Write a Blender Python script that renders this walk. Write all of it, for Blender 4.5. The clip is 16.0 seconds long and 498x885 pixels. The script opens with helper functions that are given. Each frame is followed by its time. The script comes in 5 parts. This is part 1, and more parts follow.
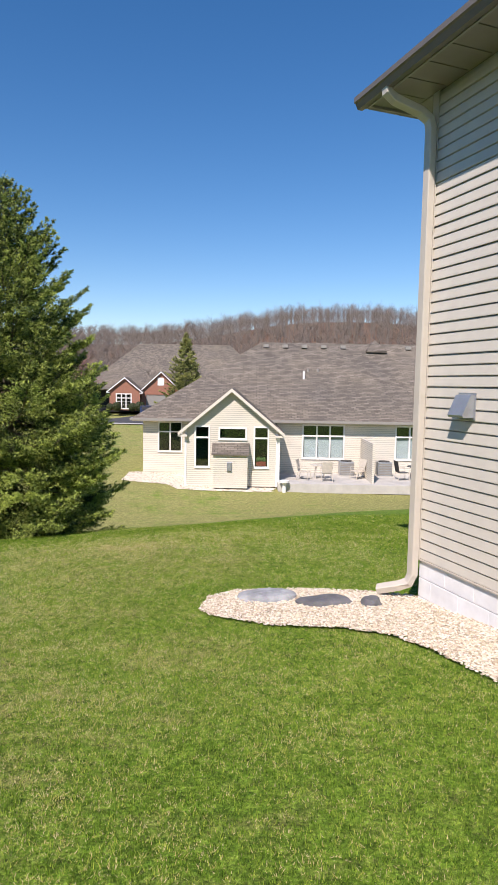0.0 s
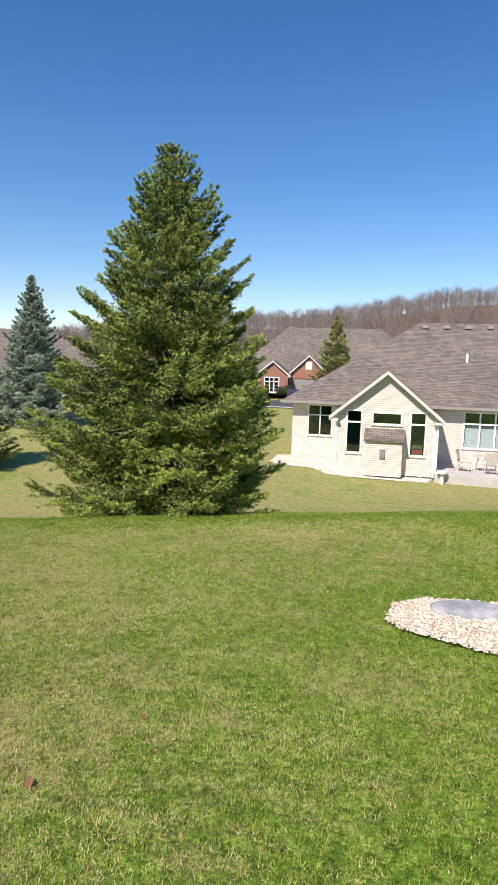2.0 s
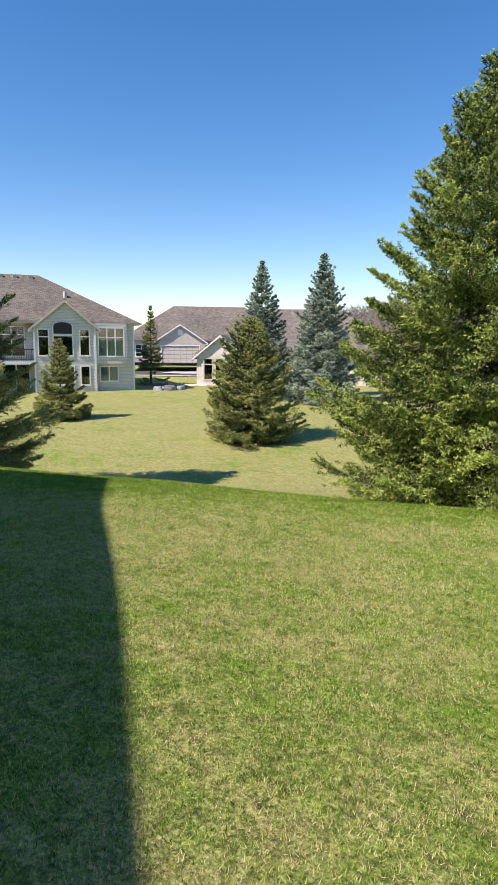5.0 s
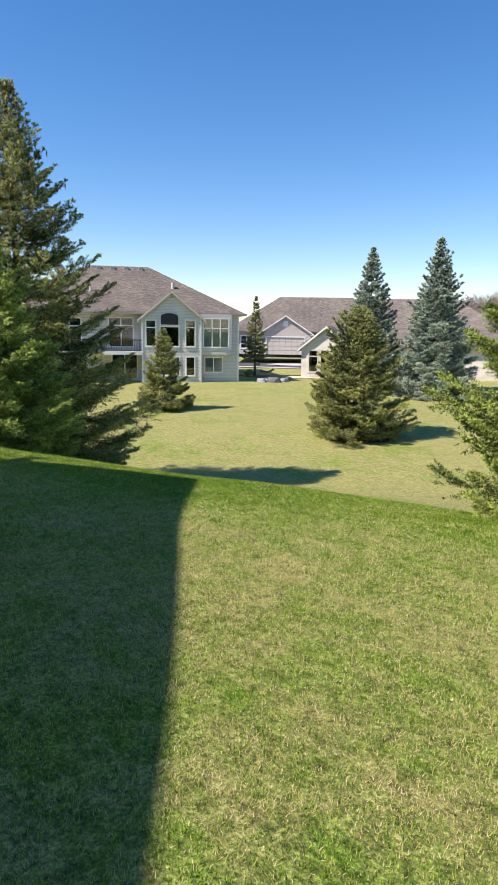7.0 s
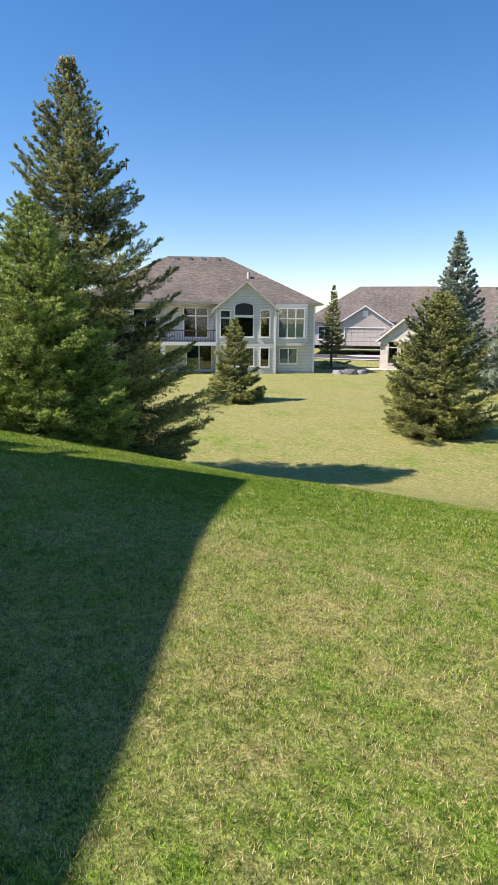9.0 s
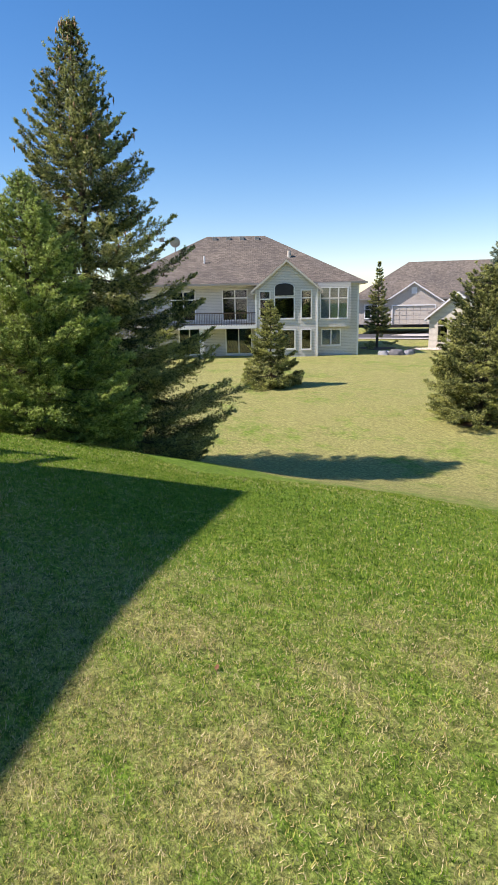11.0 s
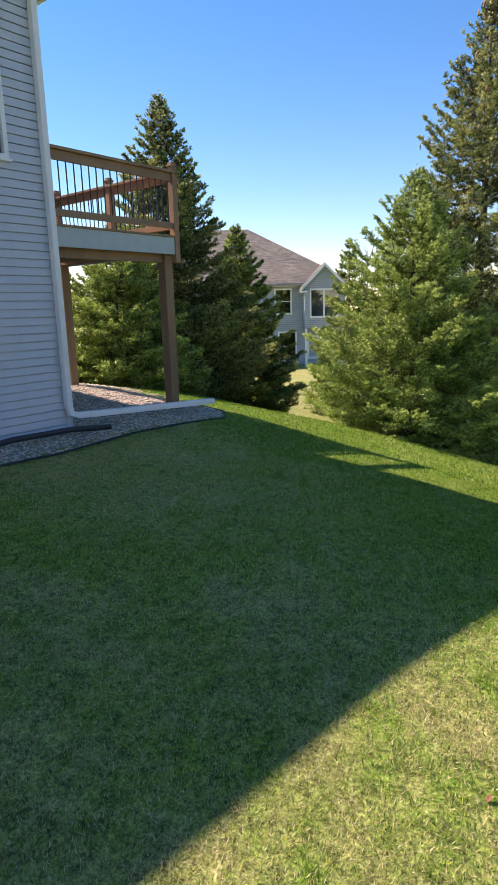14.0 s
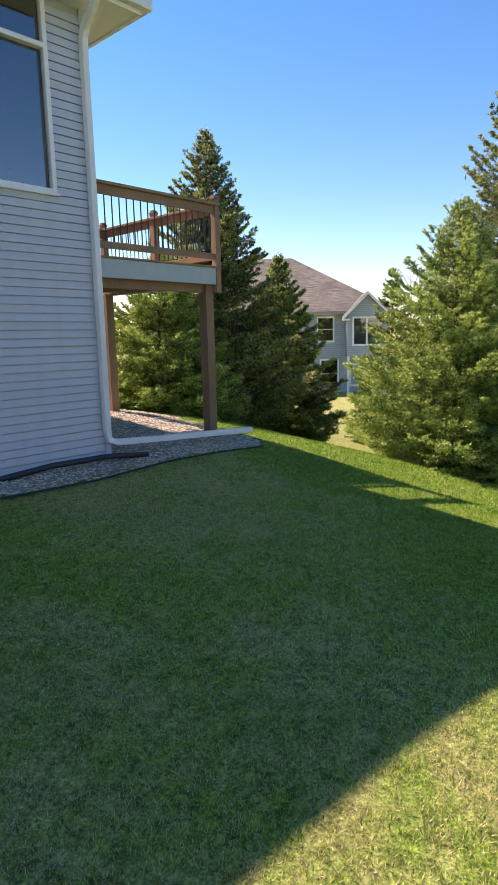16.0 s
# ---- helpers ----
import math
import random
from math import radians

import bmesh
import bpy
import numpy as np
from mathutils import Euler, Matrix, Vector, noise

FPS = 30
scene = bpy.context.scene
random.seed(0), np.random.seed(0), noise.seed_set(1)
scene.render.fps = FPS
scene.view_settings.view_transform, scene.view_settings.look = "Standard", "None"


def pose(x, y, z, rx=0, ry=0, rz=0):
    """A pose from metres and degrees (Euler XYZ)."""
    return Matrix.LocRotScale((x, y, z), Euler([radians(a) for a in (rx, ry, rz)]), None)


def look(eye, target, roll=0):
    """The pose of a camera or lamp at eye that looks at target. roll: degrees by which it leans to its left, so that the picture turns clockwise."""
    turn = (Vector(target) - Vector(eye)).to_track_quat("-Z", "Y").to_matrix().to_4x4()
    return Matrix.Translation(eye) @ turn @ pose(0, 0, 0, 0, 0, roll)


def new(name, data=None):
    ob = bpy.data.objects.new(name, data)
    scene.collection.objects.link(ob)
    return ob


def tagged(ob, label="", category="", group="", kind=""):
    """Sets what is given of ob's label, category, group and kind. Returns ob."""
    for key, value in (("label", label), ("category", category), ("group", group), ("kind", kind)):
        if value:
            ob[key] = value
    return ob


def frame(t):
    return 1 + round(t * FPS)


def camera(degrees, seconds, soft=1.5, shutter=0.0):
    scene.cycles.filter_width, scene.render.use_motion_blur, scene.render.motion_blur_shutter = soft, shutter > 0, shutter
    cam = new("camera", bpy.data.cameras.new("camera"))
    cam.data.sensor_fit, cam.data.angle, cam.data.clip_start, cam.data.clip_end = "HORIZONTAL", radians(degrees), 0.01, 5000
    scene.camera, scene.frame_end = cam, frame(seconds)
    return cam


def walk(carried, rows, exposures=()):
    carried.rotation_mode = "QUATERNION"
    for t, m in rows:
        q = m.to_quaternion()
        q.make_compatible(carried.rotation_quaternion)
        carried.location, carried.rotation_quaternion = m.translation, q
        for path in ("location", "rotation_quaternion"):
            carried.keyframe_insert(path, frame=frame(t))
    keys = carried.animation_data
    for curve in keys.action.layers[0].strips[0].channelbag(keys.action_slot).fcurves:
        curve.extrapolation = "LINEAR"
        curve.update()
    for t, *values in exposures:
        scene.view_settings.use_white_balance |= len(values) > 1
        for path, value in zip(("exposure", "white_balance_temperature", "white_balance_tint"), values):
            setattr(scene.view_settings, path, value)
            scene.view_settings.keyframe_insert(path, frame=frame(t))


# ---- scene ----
cam = camera(44.31, 16.0)
PATH = [
    (0.0, 0.000, 0.004, -0.023, 84.63, -0.94, 0.12),
    (0.5, -0.063, 0.222, -0.057, 84.05, -1.08, 4.72),
    (1.0, -0.199, 0.450, -0.105, 83.70, -1.84, 7.37),
    (1.5, -0.351, 0.681, -0.161, 83.08, -1.85, 10.07),
    (2.0, -0.464, 0.943, -0.234, 82.99, -1.71, 13.62),
    (2.5, -0.593, 1.186, -0.288, 82.57, -2.07, 16.27),
    (3.0, -0.795, 1.400, -0.343, 81.83, -1.69, 21.61),
    (3.5, -0.920, 1.612, -0.399, 81.36, -0.66, 30.13),
    (4.0, -1.060, 1.815, -0.435, 81.02, -1.02, 32.43),
    (4.5, -1.242, 1.993, -0.481, 80.90, -1.01, 34.63),
    (5.0, -1.366, 2.180, -0.527, 80.66, -0.65, 39.57),
    (7.5, -2.383, 3.356, -0.626, 79.70, -0.58, 52.22),
    (8.0, -2.520, 3.592, -0.668, 79.54, -0.42, 55.68),
    (8.5, -2.675, 3.851, -0.698, 79.25, -0.72, 56.64),
    (9.0, -2.846, 4.093, -0.724, 78.99, -0.57, 56.69),
    (9.2, -2.925, 4.200, -0.728, 78.98, -0.40, 56.60),
    (11.3, -3.770, 5.590, -0.680, 76.80, 1.60, 63.60),
    (11.5, -3.842, 5.692, -0.672, 76.99, 1.70, 66.51),
    (12.0, -3.998, 5.808, -0.647, 76.93, 1.96, 72.90),
    (12.5, -4.047, 5.946, -0.628, 77.33, 2.26, 83.40),
    (13.0, -4.060, 5.967, -0.626, 77.43, 2.15, 89.73),
    (13.5, -4.059, 5.937, -0.630, 77.68, 1.90, 94.27),
    (14.0, -4.071, 5.932, -0.631, 77.75, 1.63, 97.01),
    (14.5, -4.095, 5.924, -0.625, 77.99, 1.51, 99.26),
    (15.0, -4.108, 5.923, -0.615, 78.28, 1.45, 101.25),
    (15.5, -4.127, 5.945, -0.603, 79.45, 1.40, 101.96),
    (16.0, -4.158, 5.980, -0.591, 80.26, 1.27, 100.99),
]
walk(cam, [(t, pose(*p)) for t, *p in PATH], exposures=((0.0, 0.18, 6700, 21), (3.0, 0.38, 6700, 21), (7.5, 0.55, 6700, 22), (11.5, 0.44, 6750, 23), (12.5, 0.65, 6950, 25), (14.5, 0.9, 7250, 28), (16.0, 1.0, 7500, 29)))

# ---- daylight: spring afternoon sun behind the shaded house ----
SUN_EL, SUN_AZ = 47.4, (-0.345, -0.939)
world = bpy.data.worlds.new("sky")
scene.world = world
world.use_nodes = True
wn = world.node_tree.nodes
sky = wn.new("ShaderNodeTexSky")
sky.sky_type = "NISHITA"
sky.sun_disc = False
sky.sun_elevation = radians(SUN_EL)
sky.sun_rotation = math.atan2(SUN_AZ[0], SUN_AZ[1])
sky.air_density, sky.dust_density, sky.ozone_density = 1.0, 0.0, 2.4
wn["Background"].inputs["Strength"].default_value = 0.12
deep = wn.new("ShaderNodeHueSaturation")
deep.inputs["Saturation"].default_value = 1.33
world.node_tree.links.new(sky.outputs[0], deep.inputs["Color"])
world.node_tree.links.new(deep.outputs[0], wn["Background"].inputs["Color"])
sun = new("sun", bpy.data.lights.new("sun", "SUN"))
sun.data.energy, sun.data.angle, sun.data.color = 5.0, radians(0.53), (1.0, 0.95, 0.87)
sun.matrix_world = look((SUN_AZ[0] * 40, SUN_AZ[1] * 40, 40 * math.tan(radians(SUN_EL))), (0, 0, 0))
scene.view_settings.exposure = 0.0


# ---- materials ----
def material(name, rough=0.6, metal=0.0, spec=0.5):
    m = bpy.data.materials.new(name)
    m.use_nodes = True
    b = m.node_tree.nodes["Principled BSDF"]
    b.inputs["Roughness"].default_value = rough
    b.inputs["Metallic"].default_value = metal
    b.inputs["Specular IOR Level"].default_value = spec
    return m, m.node_tree.nodes, m.node_tree.links, b


def ramp(nodes, stops):
    r = nodes.new("ShaderNodeValToRGB")
    e = r.color_ramp.elements
    while len(e) < len(stops):
        e.new(0.5)
    for k, (p, c) in zip(e, stops):
        k.position, k.color = p, (*c, 1)
    return r


def noise_tex(nodes, links, scale, detail=3.0, rough=0.55, coord="Object", stretch=None):
    tc = nodes.new("ShaderNodeTexCoord")
    n = nodes.new("ShaderNodeTexNoise")
    n.inputs["Scale"].default_value, n.inputs["Detail"].default_value = scale, detail
    n.inputs["Roughness"].default_value = rough
    if stretch:
        mp = nodes.new("ShaderNodeMapping")
        mp.inputs["Scale"].default_value = stretch
        links.new(tc.outputs[coord], mp.inputs["Vector"])
        links.new(mp.outputs[0], n.inputs["Vector"])
    else:
        links.new(tc.outputs[coord], n.inputs["Vector"])
    return n


def mix(nodes, links, kind, fac, a, b):
    m = nodes.new("ShaderNodeMix")
    m.data_type, m.blend_type = "RGBA", kind
    for sock, val in ((m.inputs["Factor"], fac), (m.inputs["A"], a), (m.inputs["B"], b)):
        if hasattr(val, "is_linked"):
            links.new(val, sock)
        elif isinstance(val, tuple):
            sock.default_value = (*val, 1)
        else:
            sock.default_value = val
    return m.outputs["Result"]


def bump(nodes, links, b, height, strength=0.3, dist=0.01):
    n = nodes.new("ShaderNodeBump")
    n.inputs["Strength"].default_value, n.inputs["Distance"].default_value = strength, dist
    links.new(height, n.inputs["Height"])
    links.new(n.outputs[0], b.inputs["Normal"])


def plain(name, col, rough=0.6, metal=0.0, vary=0.12, scale=6.0, grain=60.0, bumpy=0.15, random_tone=0.0, stretch=None):
    """Paint, metal, wood or plastic with blotches, fine grain and a little relief."""
    m, nodes, links, b = material(name, rough, metal)
    n1 = noise_tex(nodes, links, scale, 4, stretch=stretch)
    n2 = noise_tex(nodes, links, grain, 2, stretch=stretch)
    lo = tuple(c * (1 - vary) for c in col)
    hi = tuple(min(1, c * (1 + vary)) for c in col)
    r = ramp(nodes, ((0.3, lo), (0.7, hi)))
    links.new(n1.outputs["Fac"], r.inputs[0])
    c = mix(nodes, links, "OVERLAY", vary, r.outputs[0], n2.outputs["Color"]) if vary > 0.1 else r.outputs[0]
    if random_tone:
        oi = nodes.new("ShaderNodeObjectInfo")
        mr = nodes.new("ShaderNodeMapRange")
        mr.inputs["To Min"].default_value, mr.inputs["To Max"].default_value = 1 - random_tone, 1 + random_tone
        links.new(oi.outputs["Random"], mr.inputs["Value"])
        hs = nodes.new("ShaderNodeHueSaturation")
        links.new(mr.outputs[0], hs.inputs["Value"])
        links.new(c, hs.inputs["Color"])
        c = hs.outputs[0]
    links.new(c, b.inputs["Base Color"])
    bump(nodes, links, b, n2.outputs["Fac"], bumpy, 0.004)
    return m


def lapped(name, col, lap=0.102):
    """Painted lap siding: the face leans out at every lap, with the shadow of each lower edge put into the colour."""
    m, nodes, links, b = material(name, 0.55)
    tc = nodes.new("ShaderNodeTexCoord")
    sep = nodes.new("ShaderNodeSeparateXYZ")
    links.new(tc.outputs["Object"], sep.inputs[0])
    d = nodes.new("ShaderNodeMath")
    d.operation = "DIVIDE"
    d.inputs[1].default_value = lap
    links.new(sep.outputs["Z"], d.inputs[0])
    f = nodes.new("ShaderNodeMath")
    f.operation = "FRACT"
    links.new(d.outputs[0], f.inputs[0])
    # dark band at the foot of each lap is its shadow line, painted in
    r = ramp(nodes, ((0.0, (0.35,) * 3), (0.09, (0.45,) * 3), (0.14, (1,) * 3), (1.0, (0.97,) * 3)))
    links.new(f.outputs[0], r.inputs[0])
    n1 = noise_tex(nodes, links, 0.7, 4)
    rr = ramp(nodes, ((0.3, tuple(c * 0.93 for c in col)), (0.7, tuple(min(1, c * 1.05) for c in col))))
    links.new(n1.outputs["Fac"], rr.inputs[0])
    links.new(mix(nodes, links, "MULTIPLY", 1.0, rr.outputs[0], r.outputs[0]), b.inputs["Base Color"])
    inv = nodes.new("ShaderNodeMath")
    inv.operation = "SUBTRACT"
    inv.inputs[0].default_value = 1.0
    links.new(f.outputs[0], inv.inputs[1])
    bump(nodes, links, b, inv.outputs[0], 0.5, 0.012)
    return m


def shingled(name, col):
    m, nodes, links, b = material(name, 0.9, spec=0.2)
    tc = nodes.new("ShaderNodeTexCoord")
    bt = nodes.new("ShaderNodeTexBrick")
    bt.offset, bt.squash = 0.5, 1.0
    for k, v in (("Scale", 1.0), ("Brick Width", 0.32), ("Row Height", 0.14), ("Mortar Size", 0.012), ("Bias", 0.0)):
        bt.inputs[k].default_value = v
    bt.inputs["Color1"].default_value = (*[c * 0.72 for c in col], 1)
    bt.inputs["Color2"].default_value = (*[c * 1.25 for c in col], 1)
    bt.inputs["Mortar"].default_value = (*[c * 0.4 for c in col], 1)
    links.new(tc.outputs["UV"], bt.inputs["Vector"])
    n1 = noise_tex(nodes, links, 0.35, 5, 0.65)
    r = ramp(nodes, ((0.3, (0.75, 0.75, 0.77)), (0.7, (1.12, 1.08, 1.02))))
    links.new(n1.outputs["Fac"], r.inputs[0])
    links.new(mix(nodes, links, "MULTIPLY", 1.0, bt.outputs["Color"], r.outputs[0]), b.inputs["Base Color"])
    bump(nodes, links, b, bt.outputs["Fac"], -0.4, 0.01)
    return m


def glass(name, tint=(0.8, 0.85, 0.88), ior=1.9):
    m = bpy.data.materials.new(name)
    m.use_nodes = True
    nodes, links = m.node_tree.nodes, m.node_tree.links
    nodes.remove(nodes["Principled BSDF"])
    t, g, f, mx = (nodes.new("ShaderNode" + k) for k in ("BsdfTransparent", "BsdfGlossy", "Fresnel", "MixShader"))
    t.inputs[0].default_value = (*tint, 1)
    g.inputs["Roughness"].default_value = 0.02
    f.inputs["IOR"].default_value = ior
    links.new(f.outputs[0], mx.inputs[0])
    links.new(t.outputs[0], mx.inputs[1])
    links.new(g.outputs[0], mx.inputs[2])
    links.new(mx.outputs[0], nodes["Material Output"].inputs[0])
    return m


def lawn_material(name):
    """Spring turf: green with straw-dry patches at several scales, drier on the lower field."""
    m, nodes, links, b = material(name, 0.85, spec=0.15)
    big = noise_tex(nodes, links, 0.22, 5, 0.62)
    mid = noise_tex(nodes, links, 1.1, 5, 0.65)
    fine = noise_tex(nodes, links, 26.0, 4, 0.7)
    blade = noise_tex(nodes, links, 60.0, 4, 0.75)
    at = nodes.new("ShaderNodeAttribute")
    at.attribute_name = "dry"
    green = ramp(nodes, ((0.25, (0.05, 0.12, 0.012)), (0.5, (0.17, 0.29, 0.03)), (0.75, (0.33, 0.44, 0.07))))
    links.new(fine.outputs["Fac"], green.inputs[0])
    straw = ramp(nodes, ((0.25, (0.2, 0.17, 0.06)), (0.55, (0.46, 0.4, 0.16)), (0.8, (0.66, 0.57, 0.3))))
    links.new(fine.outputs["Fac"], straw.inputs[0])
    s = nodes.new("ShaderNodeMath")
    s.operation = "ADD"
    links.new(big.outputs["Fac"], s.inputs[0])
    links.new(mid.outputs["Fac"], s.inputs[1])
    patch = noise_tex(nodes, links, 3.2, 4, 0.7, stretch=(0.7, 1.5, 1))
    s0 = nodes.new("ShaderNodeMath")
    s0.operation = "MULTIPLY_ADD"
    s0.inputs[1].default_value, s0.inputs[2].default_value = 0.9, -0.45
    links.new(patch.outputs["Fac"], s0.inputs[0])
    s1 = nodes.new("ShaderNodeMath")
    s1.operation = "ADD"
    links.new(s.outputs[0], s1.inputs[0])
    links.new(s0.outputs[0], s1.inputs[1])
    s2 = nodes.new("ShaderNodeMath")
    s2.operation = "ADD"
    links.new(s1.outputs[0], s2.inputs[0])
    links.new(at.outputs["Fac"], s2.inputs[1])
    f = ramp(nodes, ((0.46, (0.0,) * 3), (0.64, (0.75,) * 3)))
    half = nodes.new("ShaderNodeMath")
    half.operation = "MULTIPLY"
    half.inputs[1].default_value = 0.5
    links.new(s2.outputs[0], half.inputs[0])
    links.new(half.outputs[0], f.inputs[0])
    c = mix(nodes, links, "MIX", f.outputs[0], green.outputs[0], straw.outputs[0])
    tuft = noise_tex(nodes, links, 11.0, 3, 0.75)
    shade = ramp(nodes, ((0.3, (0.3,) * 3), (0.5, (0.9,) * 3), (0.7, (1.7,) * 3)))
    links.new(blade.outputs["Fac"], shade.inputs[0])
    clump = ramp(nodes, ((0.3, (0.5,) * 3), (0.5, (1.0,) * 3), (0.7, (1.4,) * 3)))
    links.new(tuft.outputs["Fac"], clump.inputs[0])
    c = mix(nodes, links, "MULTIPLY", 1.0, c, shade.outputs[0])
    c = mix(nodes, links, "MULTIPLY", 1.0, c, clump.outputs[0])
    links.new(c, b.inputs["Base Color"])
    bump(nodes, links, b, blade.outputs["Fac"], 0.9, 0.03)
    return m


def blade_material(name):
    m, nodes, links, b = material(name, 0.8, spec=0.08)
    at = nodes.new("ShaderNodeAttribute")
    at.attribute_name = "tone"
    r = ramp(nodes, ((0.0, (0.025, 0.07, 0.008)), (0.36, (0.19, 0.33, 0.03)), (0.62, (0.46, 0.54, 0.09)), (0.75, (0.5, 0.41, 0.16)), (1.0, (0.78, 0.68, 0.4))))
    links.new(at.outputs["Fac"], r.inputs[0])
    links.new(r.outputs[0], b.inputs["Base Color"])
    tr = nodes.new("ShaderNodeBsdfTranslucent")
    links.new(r.outputs[0], tr.inputs[0])
    mx = nodes.new("ShaderNodeMixShader")
    mx.inputs[0].default_value = 0.3
    links.new(b.outputs[0], mx.inputs[1])
    links.new(tr.outputs[0], mx.inputs[2])
    links.new(mx.outputs[0], nodes["Material Output"].inputs[0])
    return m


def needle_material(name, dark, light):
    m, nodes, links, b = material(name, 0.5, spec=0.35)
    g = nodes.new("ShaderNodeAttribute")
    g.attribute_name = "tone"
    # low tone halves the dark colour, standing in for shaded crown gaps
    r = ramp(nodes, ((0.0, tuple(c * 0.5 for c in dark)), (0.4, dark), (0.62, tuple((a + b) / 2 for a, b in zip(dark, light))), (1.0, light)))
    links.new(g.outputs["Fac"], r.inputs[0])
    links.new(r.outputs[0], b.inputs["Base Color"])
    tr = nodes.new("ShaderNodeBsdfTranslucent")
    links.new(r.outputs[0], tr.inputs[0])
    mx = nodes.new("ShaderNodeMixShader")
    mx.inputs[0].default_value = 0.2
    links.new(b.outputs[0], mx.inputs[1])
    links.new(tr.outputs[0], mx.inputs[2])
    links.new(mx.outputs[0], nodes["Material Output"].inputs[0])
    return m


LAWN = lawn_material("turf")
BLADE = blade_material("grass_blade")
SIDING_A = plain("siding_warm_grey", (0.62, 0.58, 0.5), 0.5, vary=0.04, bumpy=0.06)
SIDING_B = plain("siding_blue_grey", (0.5, 0.53, 0.57), 0.5, vary=0.04, bumpy=0.06)
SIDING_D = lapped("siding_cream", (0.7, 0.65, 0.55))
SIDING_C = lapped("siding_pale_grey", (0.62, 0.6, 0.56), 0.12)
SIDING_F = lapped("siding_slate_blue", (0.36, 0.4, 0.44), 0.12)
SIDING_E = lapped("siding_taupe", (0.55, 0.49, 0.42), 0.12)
TRIM_WHITE = plain("white_trim", (0.8, 0.79, 0.76), 0.45, vary=0.03, bumpy=0.05)
TRIM_CREAM = plain("cream_trim", (0.68, 0.63, 0.54), 0.5, vary=0.04, bumpy=0.05)
TRIM_TAN = plain("tan_aluminium", (0.58, 0.53, 0.45), 0.4, vary=0.04, bumpy=0.05)
# tan soffit with the shade under the eaves put into its colour
SOFFIT = plain("shaded_tan_soffit", (0.24, 0.215, 0.175), 0.5, vary=0.05, bumpy=0.05)
TRIM_DARK = plain("dark_gutter", (0.3, 0.28, 0.25), 0.4, vary=0.05, bumpy=0.05)
GUTTER = plain("brown_gutter", (0.16, 0.14, 0.12), 0.4, vary=0.05, bumpy=0.05)
ROOF = shingled("weathered_shingle", (0.21, 0.185, 0.155))
ROOF_C = shingled("brown_shingle", (0.2, 0.175, 0.145))
CONCRETE = plain("concrete", (0.5, 0.48, 0.44), 0.9, vary=0.12, scale=2.0)
BLOCK = plain("painted_block", (0.78, 0.79, 0.8), 0.8, vary=0.08, scale=5, bumpy=0.5)
ASPHALT = plain("asphalt", (0.07, 0.07, 0.072), 0.95, vary=0.2, scale=1.0)
# near-black colour stands in for the lack of light behind glass
DARK = plain("unlit_interior", (0.03, 0.03, 0.032), 0.9)
BLIND = plain("pale_blind", (0.6, 0.66, 0.66), 0.8, vary=0.04)
WOOD = plain("stained_cedar", (0.3, 0.17, 0.09), 0.65, vary=0.2, scale=3, grain=30, random_tone=0.12, stretch=(1, 1, 0.15))
FASCIA = plain("grey_painted_board", (0.42, 0.47, 0.46), 0.6, vary=0.06)
METAL_BLACK = plain("black_metal", (0.03, 0.03, 0.033), 0.45, metal=0.3)
METAL_GREY = plain("grey_metal", (0.4, 0.42, 0.44), 0.4, metal=0.6)
BLACK_PLASTIC = plain("black_plastic", (0.025, 0.025, 0.027), 0.5)
BRICK = plain("red_brick", (0.33, 0.15, 0.1), 0.9, vary=0.25, scale=8)
STONE_TAN = plain("stacked_stone", (0.35, 0.29, 0.23), 0.9, vary=0.35, scale=9, bumpy=0.6)
ROCK = plain("granite_boulder", (0.3, 0.31, 0.32), 0.85, vary=0.35, scale=9, grain=90, bumpy=0.6)
ROCK_DARK = plain("dark_slab_rock", (0.13, 0.13, 0.135), 0.8, vary=0.3, scale=6, bumpy=0.5)
BARK = plain("spruce_bark", (0.12, 0.085, 0.06), 0.95, vary=0.3, scale=9, bumpy=0.6)
CONE = plain("spruce_cone", (0.3, 0.17, 0.08), 0.8, vary=0.2)
DRY_LEAF = plain("dry_leaf", (0.2, 0.085, 0.04), 0.8, vary=0.25)
BARE = plain("bare_twig", (0.22, 0.185, 0.155), 0.95, vary=0.2)
BARE_RED = plain("bare_red_twig", (0.3, 0.16, 0.13), 0.95, vary=0.2)
MULCH = plain("needle_mulch", (0.16, 0.09, 0.055), 1.0, vary=0.3, scale=6, bumpy=0.6)
GLASS = glass("window_glass")
GLASS_COATED = glass("coated_window_glass", (0.5, 0.55, 0.6), 2.9)
SCREEN_CHAIR = plain("chair_mesh", (0.55, 0.5, 0.42), 0.8)
CAR_BLUE = plain("dark_blue_paint", (0.03, 0.045, 0.09), 0.25)
TYRE = plain("tyre", (0.02, 0.02, 0.02), 0.9)
TERRACOTTA = plain("flower_box_red", (0.3, 0.06, 0.04), 0.7)
LEAFY = plain("pot_plant_green", (0.06, 0.14, 0.03), 0.6, vary=0.3)
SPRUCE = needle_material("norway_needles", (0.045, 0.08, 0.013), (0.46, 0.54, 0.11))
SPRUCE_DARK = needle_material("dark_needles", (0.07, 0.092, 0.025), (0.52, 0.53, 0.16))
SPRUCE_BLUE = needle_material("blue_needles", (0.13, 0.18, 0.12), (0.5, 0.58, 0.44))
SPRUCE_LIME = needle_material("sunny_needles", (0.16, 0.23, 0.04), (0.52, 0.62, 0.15))


